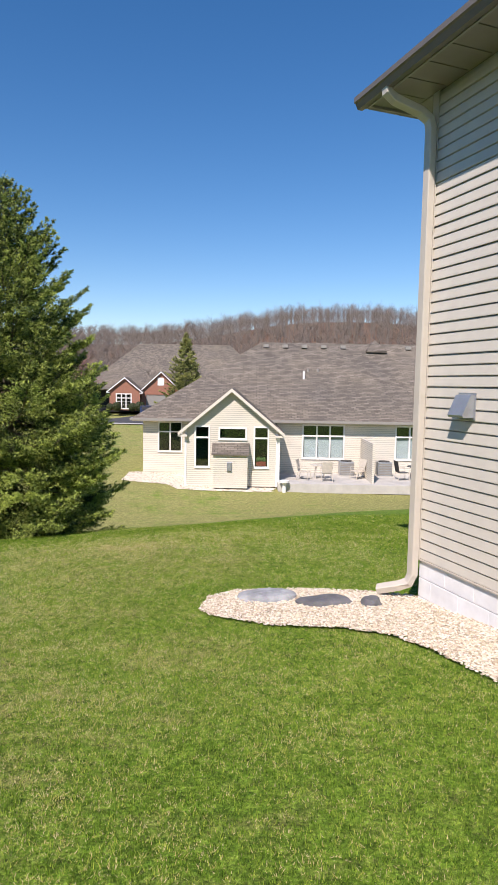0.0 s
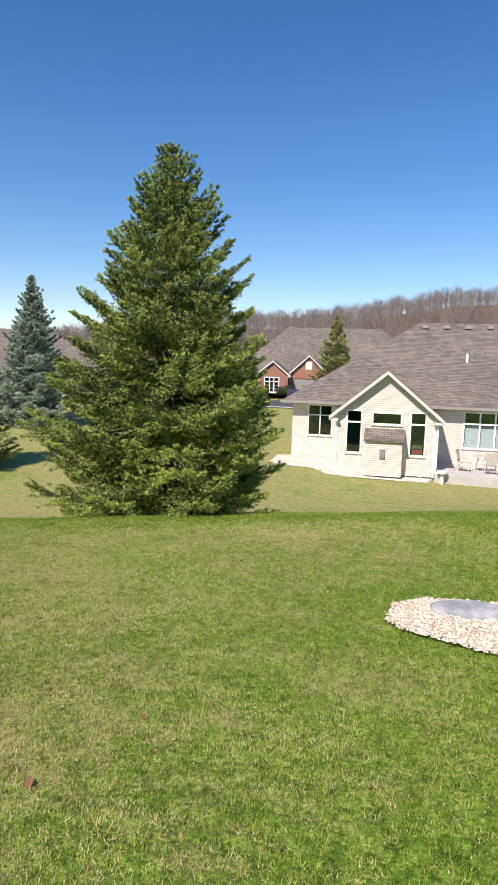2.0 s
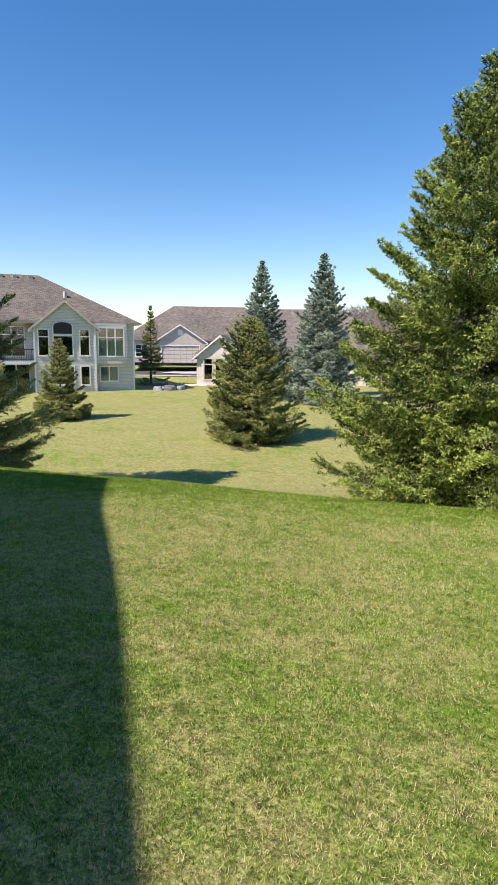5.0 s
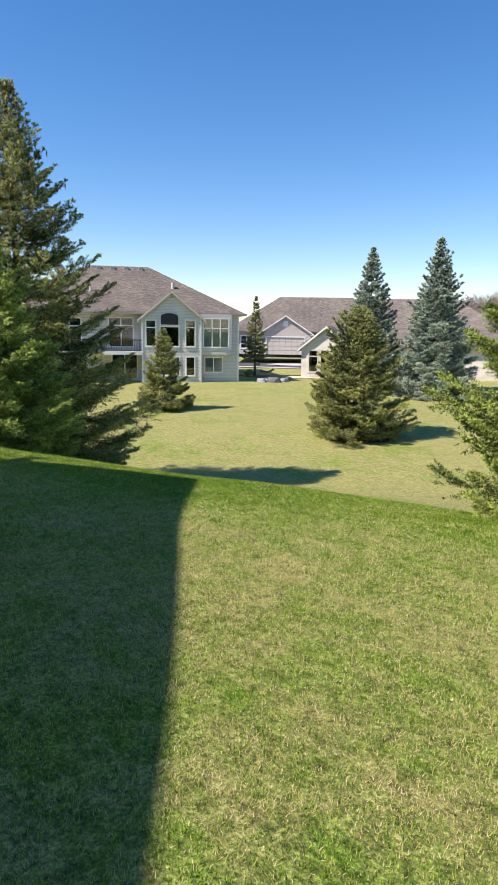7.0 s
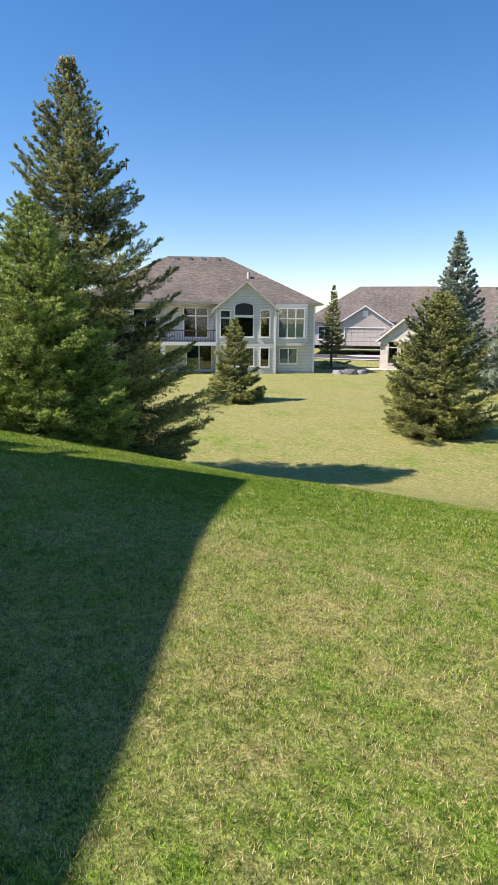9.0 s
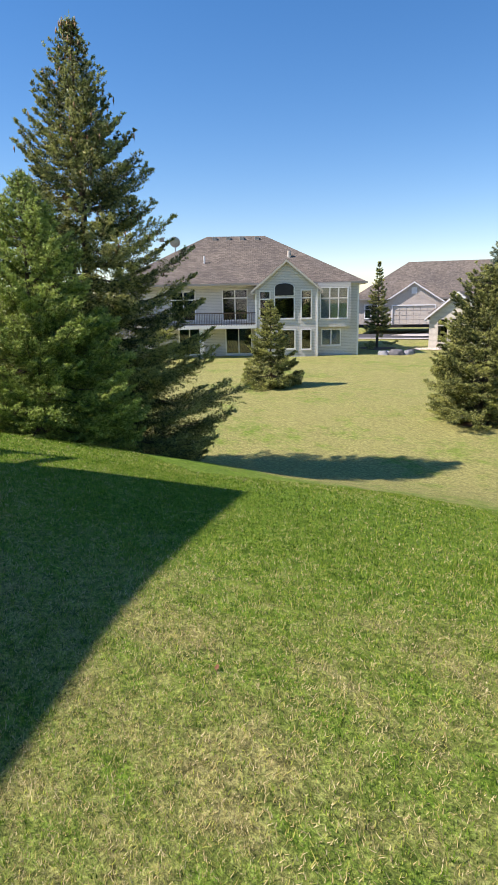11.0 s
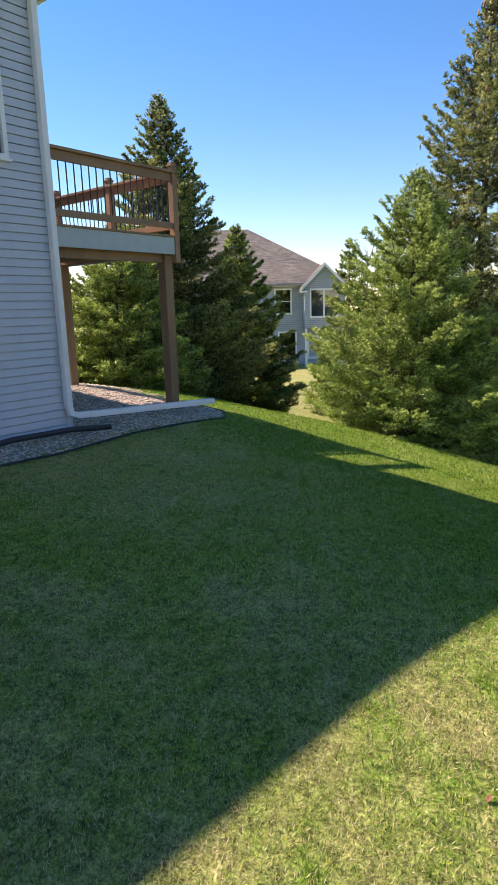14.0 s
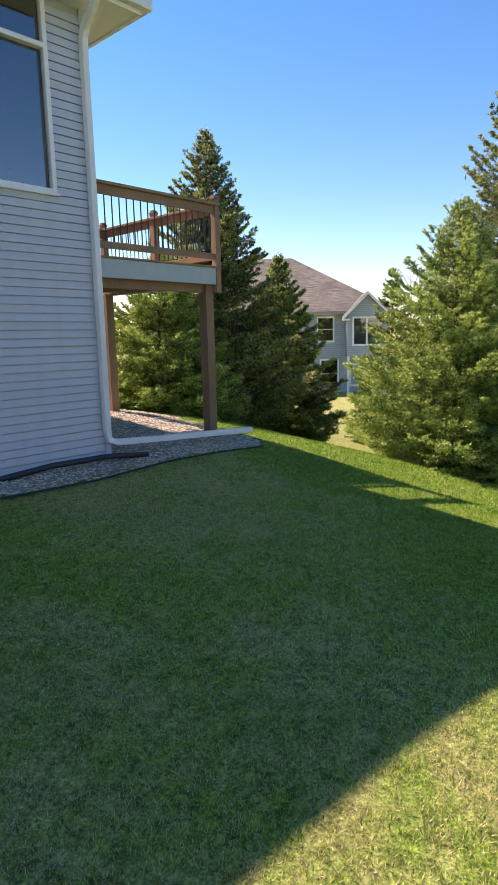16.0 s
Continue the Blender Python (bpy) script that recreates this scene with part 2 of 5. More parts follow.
def pebble_material(name, tones):
    m, nodes, links, b = material(name, 0.85)
    g = nodes.new("ShaderNodeNewGeometry")
    r = ramp(nodes, tones)
    links.new(g.outputs["Random Per Island"], r.inputs[0])
    n = noise_tex(nodes, links, 70, 3)
    links.new(mix(nodes, links, "OVERLAY", 0.35, r.outputs[0], n.outputs["Color"]), b.inputs["Base Color"])
    bump(nodes, links, b, n.outputs["Fac"], 0.3, 0.004)
    return m


PEBBLE = pebble_material("cream_river_stone", ((0.0, (0.38, 0.29, 0.2)), (0.3, (0.62, 0.52, 0.38)), (0.65, (0.74, 0.66, 0.52)), (1.0, (0.8, 0.76, 0.68))))
PEBBLE_GREY = pebble_material("mixed_river_stone", ((0.0, (0.3, 0.24, 0.18)), (0.4, (0.56, 0.45, 0.33)), (0.75, (0.68, 0.57, 0.43)), (1.0, (0.74, 0.68, 0.58))))


# ---- helpers for building ----
def box(bm, x0, y0, z0, x1, y1, z1, bevel=0.0):
    r = bmesh.ops.create_cube(bm, size=1)
    for v in r["verts"]:
        v.co = Vector((x0 + (v.co.x + 0.5) * (x1 - x0), y0 + (v.co.y + 0.5) * (y1 - y0), z0 + (v.co.z + 0.5) * (z1 - z0)))
    if bevel:
        es = list({e for v in r["verts"] for e in v.link_edges})
        bmesh.ops.bevel(bm, geom=es, offset=bevel, segments=2, affect="EDGES", profile=0.6)
    return bm


def boxes(*specs, bevel=0.0):
    bm = bmesh.new()
    for s in specs:
        box(bm, *s, bevel=bevel)
    return bm


def extruded(profile, depth, axis="y", at=0.0):
    """A solid with the outline profile in x-z (axis y) or y-z (axis x), from at to at + depth."""
    bm = bmesh.new()
    put = (lambda a, b, d: (a, d, b)) if axis == "y" else (lambda a, b, d: (d, a, b))
    f = bm.faces.new([bm.verts.new(put(a, b, at)) for a, b in profile])
    r = bmesh.ops.extrude_face_region(bm, geom=[f])
    d = Vector((0, depth, 0)) if axis == "y" else Vector((depth, 0, 0))
    bmesh.ops.translate(bm, vec=d, verts=[v for v in r["geom"] if isinstance(v, bmesh.types.BMVert)])
    bmesh.ops.recalc_face_normals(bm, faces=bm.faces)
    return bm


def tube(points, radius, sides=10, flat=1.0):
    """A pipe along a smoothed run of points; flat squeezes its section."""
    bm = bmesh.new()
    pts = [Vector(p) for p in points]
    rings = []
    for i, p in enumerate(pts):
        d = (pts[min(i + 1, len(pts) - 1)] - pts[max(i - 1, 0)]).normalized()
        a = d.cross(Vector((0, 0, 1)) if abs(d.z) < 0.9 else Vector((1, 0, 0))).normalized()
        b = d.cross(a)
        rings.append([bm.verts.new(p + radius * (math.cos(k * math.tau / sides) * a + flat * math.sin(k * math.tau / sides) * b)) for k in range(sides)])
    for r0, r1 in zip(rings, rings[1:]):
        for k in range(sides):
            bm.faces.new((r0[k], r0[(k + 1) % sides], r1[(k + 1) % sides], r1[k]))
    bm.faces.new(rings[0][::-1])
    bm.faces.new(rings[-1])
    return bm


def square_tube(points, w, d, across=(1, 0, 0)):
    """A downspout of w by d along points, its wide side along the vector across."""
    bm = bmesh.new()
    pts = [Vector(p) for p in points]
    ac = Vector(across).normalized()
    rings = []
    for i, p in enumerate(pts):
        t = (pts[min(i + 1, len(pts) - 1)] - pts[max(i - 1, 0)]).normalized()
        o = t.cross(ac)
        o = o.normalized() if o.length > 0.05 else Vector((0, 1, 0))
        a = o.cross(t).normalized()
        rings.append([bm.verts.new(p + a * w * sx / 2 + o * d * sy / 2) for sx, sy in ((-1, -0.8), (-0.8, -1), (0.8, -1), (1, -0.8), (1, 0.8), (0.8, 1), (-0.8, 1), (-1, 0.8))])
    for r0, r1 in zip(rings, rings[1:]):
        for k in range(8):
            bm.faces.new((r0[k], r0[(k + 1) % 8], r1[(k + 1) % 8], r1[k]))
    bm.faces.new(rings[0][::-1])
    bm.faces.new(rings[-1])
    bmesh.ops.recalc_face_normals(bm, faces=bm.faces)
    return bm


def link(name, bm, mat, smooth=False):
    me = bpy.data.meshes.new(name)
    bm.to_mesh(me)
    bm.free()
    if smooth:
        me.shade_smooth()
    if mat:
        me.materials.append(mat)
    return new(name, me)


def part(name, bm, mat, parent, label="", smooth=False):
    ob = link(name, bm, mat, smooth)
    ob.parent = parent
    return tagged(ob, label)


def empty(name, m, label, category, group="", kind=""):
    ob = new(name)
    ob.matrix_basis = m
    return tagged(ob, label, category, group, kind)


def big_mesh(name, verts, faces, mat, sides=3):
    """A mesh from numpy arrays of vertices and equal-sided faces."""
    me = bpy.data.meshes.new(name)
    me.vertices.add(len(verts))
    me.vertices.foreach_set("co", np.ascontiguousarray(verts, np.float32).ravel())
    me.loops.add(faces.size)
    me.loops.foreach_set("vertex_index", np.ascontiguousarray(faces, np.int32).ravel())
    me.polygons.add(len(faces))
    me.polygons.foreach_set("loop_start", np.arange(0, faces.size, sides, dtype=np.int32))
    me.update(calc_edges=True)
    me.validate()
    me.materials.append(mat)
    return me


def point_value(me, name, values):
    a = me.attributes.new(name, "FLOAT", "POINT")
    a.data.foreach_set("value", np.ascontiguousarray(values, np.float32))


# ---- the lie of the land ----
UP = (-1.54192, 0.03306, -0.13491, -0.00720, -0.00225, 0.00422, -0.00051, 0.00033)
def sstep(a, b, x):
    t = np.clip((x - a) / (b - a), 0, 1)
    return t * t * (3 - 2 * t)


def bank(x, y):
    """Metres past the edge of the upper lawn."""
    return (y - 12.54 - 0.469 * x + 0.222 * np.clip(-10.5 - x, 0, 40) - 0.28 * np.exp(-(((x + 3.17) / 2.79) ** 2))) / 1.06


def ground_np(x, y):
    x, y = np.asarray(x, float), np.asarray(y, float)
    cx, cy = np.clip(x, -15, 6), np.clip(y, -6, 13)
    up = UP[0] + UP[1] * cx + UP[2] * cy + UP[3] * cx * cx + UP[4] * cx * cy + UP[5] * cy * cy + UP[6] * cx ** 3 + UP[7] * cx * cx * cy
    up = up - 0.03 * np.clip(-x - 15, 0, 25)
    s = bank(x, y)
    low = -4.92 + 0.006 * np.clip(s - 20, 0, 90) - 0.45 * sstep(25, 11, s)
    low = low + 0.8 * sstep(-20, -34, x) * sstep(14, 4, y)
    w = sstep(-3.36, 12.66, s)
    z = up * (1 - w) + low * w
    return z + 0.02 * np.sin(x * 1.3 + 0.5 * y) * np.cos(y * 0.9)


def gz(x, y):
    return float(ground_np(x, y))




def spaced(near0, near1, step, far0, far1):
    mid = np.arange(near0, near1 + step, step)
    out = [near1 + step * (1.16 ** k - 1) / 0.16 for k in range(1, 70)]
    back = [near0 - step * (1.16 ** k - 1) / 0.16 for k in range(1, 70)]
    return np.array(sorted([b for b in back if b > far0]) + list(mid) + [o for o in out if o < far1])


def make_ground():
    xs, ys = spaced(-20, 7, 0.22, -1500, 1500), spaced(-7, 17, 0.22, -1500, 1500)
    gx, gy = np.meshgrid(xs, ys)
    z = ground_np(gx, gy)
    nx, ny = len(xs), len(ys)
    idx = np.arange(nx * ny).reshape(ny, nx)
    f = np.stack([idx[:-1, :-1], idx[:-1, 1:], idx[1:, 1:], idx[1:, :-1]], -1).reshape(-1, 4)
    me = big_mesh("ground", np.stack([gx, gy, z], -1).reshape(-1, 3), f, LAWN, 4)
    s = bank(gx, gy)
    dry = 0.3 * sstep(5.0, 9.0, s) - 0.22 * sstep(-2.4, -0.9, s) * sstep(7.0, 4.0, s) - 0.1 * sstep(-1.0, 3.0, gx) * sstep(1, -1, s) + 0.12 * sstep(0.5, -2.5, gx) * sstep(-0.9, -2.4, s)
    point_value(me, "dry", dry.ravel())
    me.shade_smooth()
    return tagged(new("ground", me), "sloping spring lawn with straw-dry patches", "lawn", kind="structure")


make_ground()


# ---- walls with openings, roofs, windows ----
def cells(bm, length, height, openings, x0, z0, y0, y1):
    """A slab in x-z with rectangular openings (x, z, w, h), welded into one piece."""
    xs = sorted({round(v, 4) for v in (x0, x0 + length, *[o[0] for o in openings], *[o[0] + o[2] for o in openings])})
    zs = sorted({round(v, 4) for v in (z0, z0 + height, *[o[1] for o in openings], *[o[1] + o[3] for o in openings])})
    for a, b in zip(xs, xs[1:]):
        for c, d in zip(zs, zs[1:]):
            mx, mz = (a + b) / 2, (c + d) / 2
            if not any(o[0] < mx < o[0] + o[2] and o[1] < mz < o[1] + o[3] for o in openings):
                box(bm, a, y0, c, b, y1, d)
    bmesh.ops.remove_doubles(bm, verts=bm.verts, dist=0.0005)
    return bm


def wall(parent, mat, x0, length, y, z0, height, openings=(), thick=0.18, gable=0.0):
    bm = bmesh.new()
    cells(bm, length, height, openings, x0, z0, y, y + thick)
    if gable:
        g = extruded([(x0, z0 + height), (x0 + length, z0 + height), (x0 + length / 2, z0 + height + gable)], thick, at=y)
        tmp = bpy.data.meshes.new("tmp")
        g.to_mesh(tmp)
        g.free()
        bm.from_mesh(tmp)
        bpy.data.meshes.remove(tmp)
        bmesh.ops.remove_doubles(bm, verts=bm.verts, dist=0.0005)
    return part("wall", bm, mat, parent)


def window(parent, x, z, w, h, y, cols=1, transom=0.0, frame_mat=None, behind=None, grid=0, glazing=None, fw=0.06):
    """A framed window set in an opening; its transom is the height of the row of top lights."""
    fm = frame_mat or TRIM_WHITE
    bm = bmesh.new()
    f = fw
    rows = [(z, z + h)] if not transom else [(z, z + h - transom - f / 2), (z + h - transom + f / 2, z + h)]
    step = w / cols
    lights = []
    for k in range(cols):
        for r, (a, b) in enumerate(rows):
            n = grid + 1 if r == 0 else 1
            hh = (b - a) / n
            for q in range(n):
                xa, xb = x + k * step + (f / 2 if k else 0), x + (k + 1) * step - (f / 2 if k < cols - 1 else 0)
                za, zb = a + q * hh + (0.02 if q else 0), a + (q + 1) * hh - (0.02 if q < n - 1 else 0)
                lights.append((xa, za, xb - xa, zb - za))
    cells(bm, w + 2 * f, h + 2 * f, lights, x - f, z - f, y - 0.035, y + 0.08)
    ob = part("window", bm, fm, parent)
    part("sill", boxes((x - f - 0.02, y - 0.065, z - f - 0.03, x + w + f + 0.02, y - 0.003, z - f - 0.001)), fm, ob)
    for xa, za, ww, hh in lights:
        p = part("pane", boxes((xa, y + 0.045, za, xa + ww, y + 0.052, za + hh)), glazing or GLASS, ob)
        p.visible_shadow = False
    if behind:
        part("blind", boxes((x, y + 0.12, z, x + w, y + 0.14, rows[0][1])), behind, ob, "pale drawn window blind")
    return ob


def slab_roof(polys, mat, parent, thick=0.1, name="roof", label=""):
    """A roof of slopes (outlines in order, seen from above), with shingle courses laid along each slope."""
    me = bpy.data.meshes.new(name)
    bm = bmesh.new()
    uv = bm.loops.layers.uv.new("UVMap")
    for poly in polys:
        p = [Vector(q) for q in poly]
        n = (p[1] - p[0]).cross(p[2] - p[0]).normalized()
        if n.z < 0:
            p, n = p[::-1], -n
        u = Vector((0, 0, 1)).cross(n)
        u = u.normalized() if u.length > 1e-4 else Vector((1, 0, 0))
        v = n.cross(u)
        top = [bm.verts.new(q) for q in p]
        low = [bm.verts.new(q - Vector((0, 0, thick))) for q in p]
        fs = [bm.faces.new(top), bm.faces.new(low[::-1])]
        for k in range(len(p)):
            j = (k + 1) % len(p)
            fs.append(bm.faces.new((top[j], top[k], low[k], low[j])))
        for f in fs:
            for l in f.loops:
                l[uv].uv = (l.vert.co.dot(u), l.vert.co.dot(v))
    bm.to_mesh(me)
    bm.free()
    me.materials.append(mat)
    ob = new(name, me)
    ob.parent = parent
    return tagged(ob, label)


def hip_roof(parent, mat, x0, x1, y0, y1, ze, pitch, over=0.5, hips=(True, True)):
    X0, X1, Y0, Y1 = x0 - over, x1 + over, y0 - over, y1 + over
    run = (Y1 - Y0) / 2
    zr = ze + run * pitch
    a = X0 + run if hips[0] else X0
    b = X1 - run if hips[1] else X1
    ym = (Y0 + Y1) / 2
    polys = [[(X0, Y0, ze), (X1, Y0, ze), (b, ym, zr), (a, ym, zr)], [(X1, Y1, ze), (X0, Y1, ze), (a, ym, zr), (b, ym, zr)]]
    if hips[0]:
        polys.append([(X0, Y1, ze), (X0, Y0, ze), (a, ym, zr)])
    if hips[1]:
        polys.append([(X1, Y0, ze), (X1, Y1, ze), (b, ym, zr)])
    slab_roof(polys, mat, parent)
    g = 0.12
    part("gutter", boxes((X0 - g, Y0 - g, ze - 0.16, X1 + g, Y0, ze - 0.02), (X0 - g, Y0, ze - 0.16, X0, Y1, ze - 0.02), (X1, Y0, ze - 0.16, X1 + g, Y1, ze - 0.02)), TRIM_DARK, parent)
    part("soffit", boxes((X0, Y0, ze - 0.2, X1, Y1, ze - 0.16)), TRIM_TAN, parent)
    return zr, a, b, ym


def gable_roof(parent, mat, x0, x1, y0, y1, ze, rise, over=0.4, trim=None):
    """A gable facing -y, running back to y1, with white rake boards and returns."""
    xm = (x0 + x1) / 2
    half = (x1 - x0) / 2
    zo = ze - over * rise / half
    A, B = x0 - over, x1 + over
    Y0 = y0 - 0.3
    slab_roof([[(A, Y0, zo), (xm, Y0, ze + rise), (xm, y1, ze + rise), (A, y1, zo)], [(B, Y0, zo), (B, y1, zo), (xm, y1, ze + rise), (xm, Y0, ze + rise)]], mat, parent)
    t = trim or TRIM_WHITE
    w = 0.2
    bm = extruded([(A, zo - w), (A, zo - 0.02), (xm, ze + rise - 0.02), (B, zo - 0.02), (B, zo - w), (xm, ze + rise - w)], 0.05, at=Y0 - 0.055)
    part("rake_board", bm, t, parent, "white painted rake board")
    part("eave_return", boxes((A, Y0, zo - w - 0.03, A + 0.45, y0 - 0.004, zo - 0.12)), t, parent)
    part("eave_return", boxes((B - 0.45, Y0, zo - w - 0.03, B, y0 - 0.004, zo - 0.12)), t, parent)


def closed_body(parent, mat, x0, x1, y0, y1, z0, z1):
    """The plain sides and back of a house, and near-black sheets behind its windows for unlit rooms."""
    part("wall", boxes((x0, y0 + 0.185, z0, x0 + 0.18, y1, z1)), mat, parent)
    part("wall", boxes((x1 - 0.18, y0 + 0.185, z0, x1, y1, z1)), mat, parent)
    part("wall", boxes((x0 + 0.182, y1 - 0.18, z0, x1 - 0.182, y1 - 0.002, z1)), mat, parent)
    part("unlit_floor", boxes((x0 + 0.2, y0 + 0.2, z0 - 0.4, x1 - 0.2, y1 - 0.2, z0 + 0.04)), DARK, parent)
    part("unlit_backing", boxes((x0 + 0.2, y0 + 1.6, z0 + 0.01, x1 - 0.2, y0 + 1.68, z1 - 0.22)), DARK, parent)


# ---- the house with the sunlit warm-grey side wall ----
def boards(parent, mat, x0, length, z0, n, lap, openings=(), y=0.0):
    """Lap siding, board by board: each board leans out over the one below."""
    cache = {}
    for k in range(n):
        a, b = z0 + k * lap, z0 + (k + 1) * lap
        spans = [(x0, x0 + length)]
        for ox, oz, ow, oh in openings:
            if oz < b - 0.02 and oz + oh > a + 0.02:
                spans = [s for q0, q1 in spans for s in ((q0, min(q1, ox)), (max(q0, ox + ow), q1)) if s[1] - s[0] > 0.02]
        for q0, q1 in spans:
            key = round(q1 - q0, 3)
            if key not in cache:
                bm = extruded([(-0.024, 0.0), (-0.025, 0.008), (-0.014, lap - 0.01), (0.009, lap - 0.01), (0.009, 0.0)], key, axis="x")
                me = bpy.data.meshes.new("siding_board")
                bm.to_mesh(me)
                bm.free()
                me.materials.append(mat)
                cache[key] = me
            ob = new("siding_board", cache[key])
            ob.location = (q0, y + 0.0008 * math.sin(k * 2.1), a)
            ob.parent = parent


A_YAW = 20.5
HA = empty("house", pose(1.75, 6.13, gz(1.75, 6.13) - 0.15, 0, 0, A_YAW - 90), "house end in warm grey lap siding with downspout", "house")
ZA = HA.location.z
A_SID = -1.74 - ZA
A_SOF = 2.79 - ZA
A_N = round((A_SOF - A_SID) / 0.102)
core = part("wall", boxes((0, 0.01, A_SID - 0.02, 10, 0.2, A_SOF + 0.02)), SIDING_A, HA)
boards(core, SIDING_A, 0.0, 10, A_SID, A_N, 0.102)
part("wall", boxes((0.0, 0.2, A_SID - 0.02, 0.2, 9, A_SOF + 0.02)), SIDING_A, HA)
found = part("foundation", boxes((0.03, 0.035, -1.0, 10, 0.2, A_SID)), BLOCK, HA, "white painted concrete block foundation")
for r in range(6):
    zt = A_SID - 0.01 - r * 0.2
    for k in range(-1, 25):
        x0 = max(0.02, 0.02 + k * 0.405 + (r % 2) * 0.2)
        x1 = min(10, 0.02 + (k + 1) * 0.405 + (r % 2) * 0.2 - 0.006)
        if x1 - x0 > 0.05 and k < 14:
            b = link("block", boxes((x0, 0.0, zt - 0.194, x1, 0.033, zt), bevel=0.006), BLOCK)
            b.parent = found
part("drip_edge", boxes((-0.01, -0.03, A_SID - 0.02, 10, 0.0, A_SID - 0.004)), TRIM_TAN, HA)
OV = 0.46
part("soffit", boxes((-OV, -OV, A_SOF, 10.5, 9, A_SOF + 0.03)), SOFFIT, HA, "tan vented soffit panels")
for k in range(34):
    x = -OV + 0.02 + k * 0.3
    part("soffit_panel", boxes((x, -OV + 0.02, A_SOF - 0.012, x + 0.285, -0.03, A_SOF - 0.001)), SOFFIT, HA)
for k in range(9):
    y = -0.02 + k * 0.3
    part("soffit_panel", boxes((-OV + 0.02, y, A_SOF - 0.0125, -0.03, y + 0.285, A_SOF - 0.001)), SOFFIT, HA)
part("fascia", boxes((-OV - 0.02, -OV - 0.02, A_SOF - 0.03, 10.5, -OV, A_SOF + 0.1), (-OV - 0.02, -OV + 0.001, A_SOF - 0.03, -OV, 9, A_SOF + 0.1)), TRIM_DARK, HA)
gut = [(-OV - 0.02, A_SOF - 0.02), (-OV - 0.075, A_SOF - 0.02), (-OV - 0.1, A_SOF + 0.03), (-OV - 0.12, A_SOF + 0.04), (-OV - 0.12, A_SOF + 0.09), (-OV - 0.105, A_SOF + 0.09), (-OV - 0.105, A_SOF + 0.05), (-OV - 0.02, A_SOF + 0.01)]
part("gutter", extruded(gut, 11.15, axis="x", at=-OV - 0.13), GUTTER, HA, "dark brown aluminium gutter")
part("gutter", extruded(gut, 9.7, axis="y", at=-OV - 0.02), GUTTER, HA)
zr = A_SOF + 0.1
slab_roof([[(-OV - 0.06, -OV - 0.06, zr), (10.6, -OV - 0.06, zr), (10.6, 5, zr + 3.2), (5, 5, zr + 3.2)], [(-OV - 0.06, 10.6, zr), (-OV - 0.06, -OV - 0.06, zr), (5, 5, zr + 3.2)], [(10.6, 10.6, zr), (-OV - 0.06, 10.6, zr), (5, 5, zr + 3.2), (10.6, 5, zr + 3.2)]], ROOF, HA)
zb = gz(1.6, 6.0) - ZA
spout = part("downspout", square_tube([(-0.1, -OV - 0.05, A_SOF + 0.06), (-0.1, -OV - 0.04, A_SOF - 0.05), (-0.095, -OV + 0.04, A_SOF - 0.1), (-0.03, -0.17, A_SOF - 0.2), (0.0, -0.09, A_SOF - 0.27), (0.01, -0.075, A_SOF - 0.36), (0.01, -0.075, zb + 1.2), (0.01, -0.075, zb + 0.28), (-0.015, -0.1, zb + 0.19), (-0.08, -0.17, zb + 0.14), (-0.24, -0.32, zb + 0.07)], 0.1, 0.075, (1, 0, 0)), TRIM_TAN, HA, "tan square downspout with elbows")
part("corner_post", boxes((-0.03, -0.032, A_SID - 0.01, 0.06, -0.026, A_SOF), (-0.034, -0.03, A_SID - 0.01, -0.002, 0.08, A_SOF)), SIDING_A, HA)
vz = -0.2 - ZA
hood = part("vent_hood", extruded([(-0.03, vz - 0.08), (-0.15, vz - 0.08), (-0.16, vz - 0.06), (-0.075, vz + 0.12), (-0.03, vz + 0.125)], 0.2, axis="x", at=0.55), METAL_GREY, HA, "galvanised dryer vent hood")
part("flange", boxes((0.535, -0.034, vz - 0.1, 0.765, -0.027, vz + 0.14)), METAL_GREY, hood)


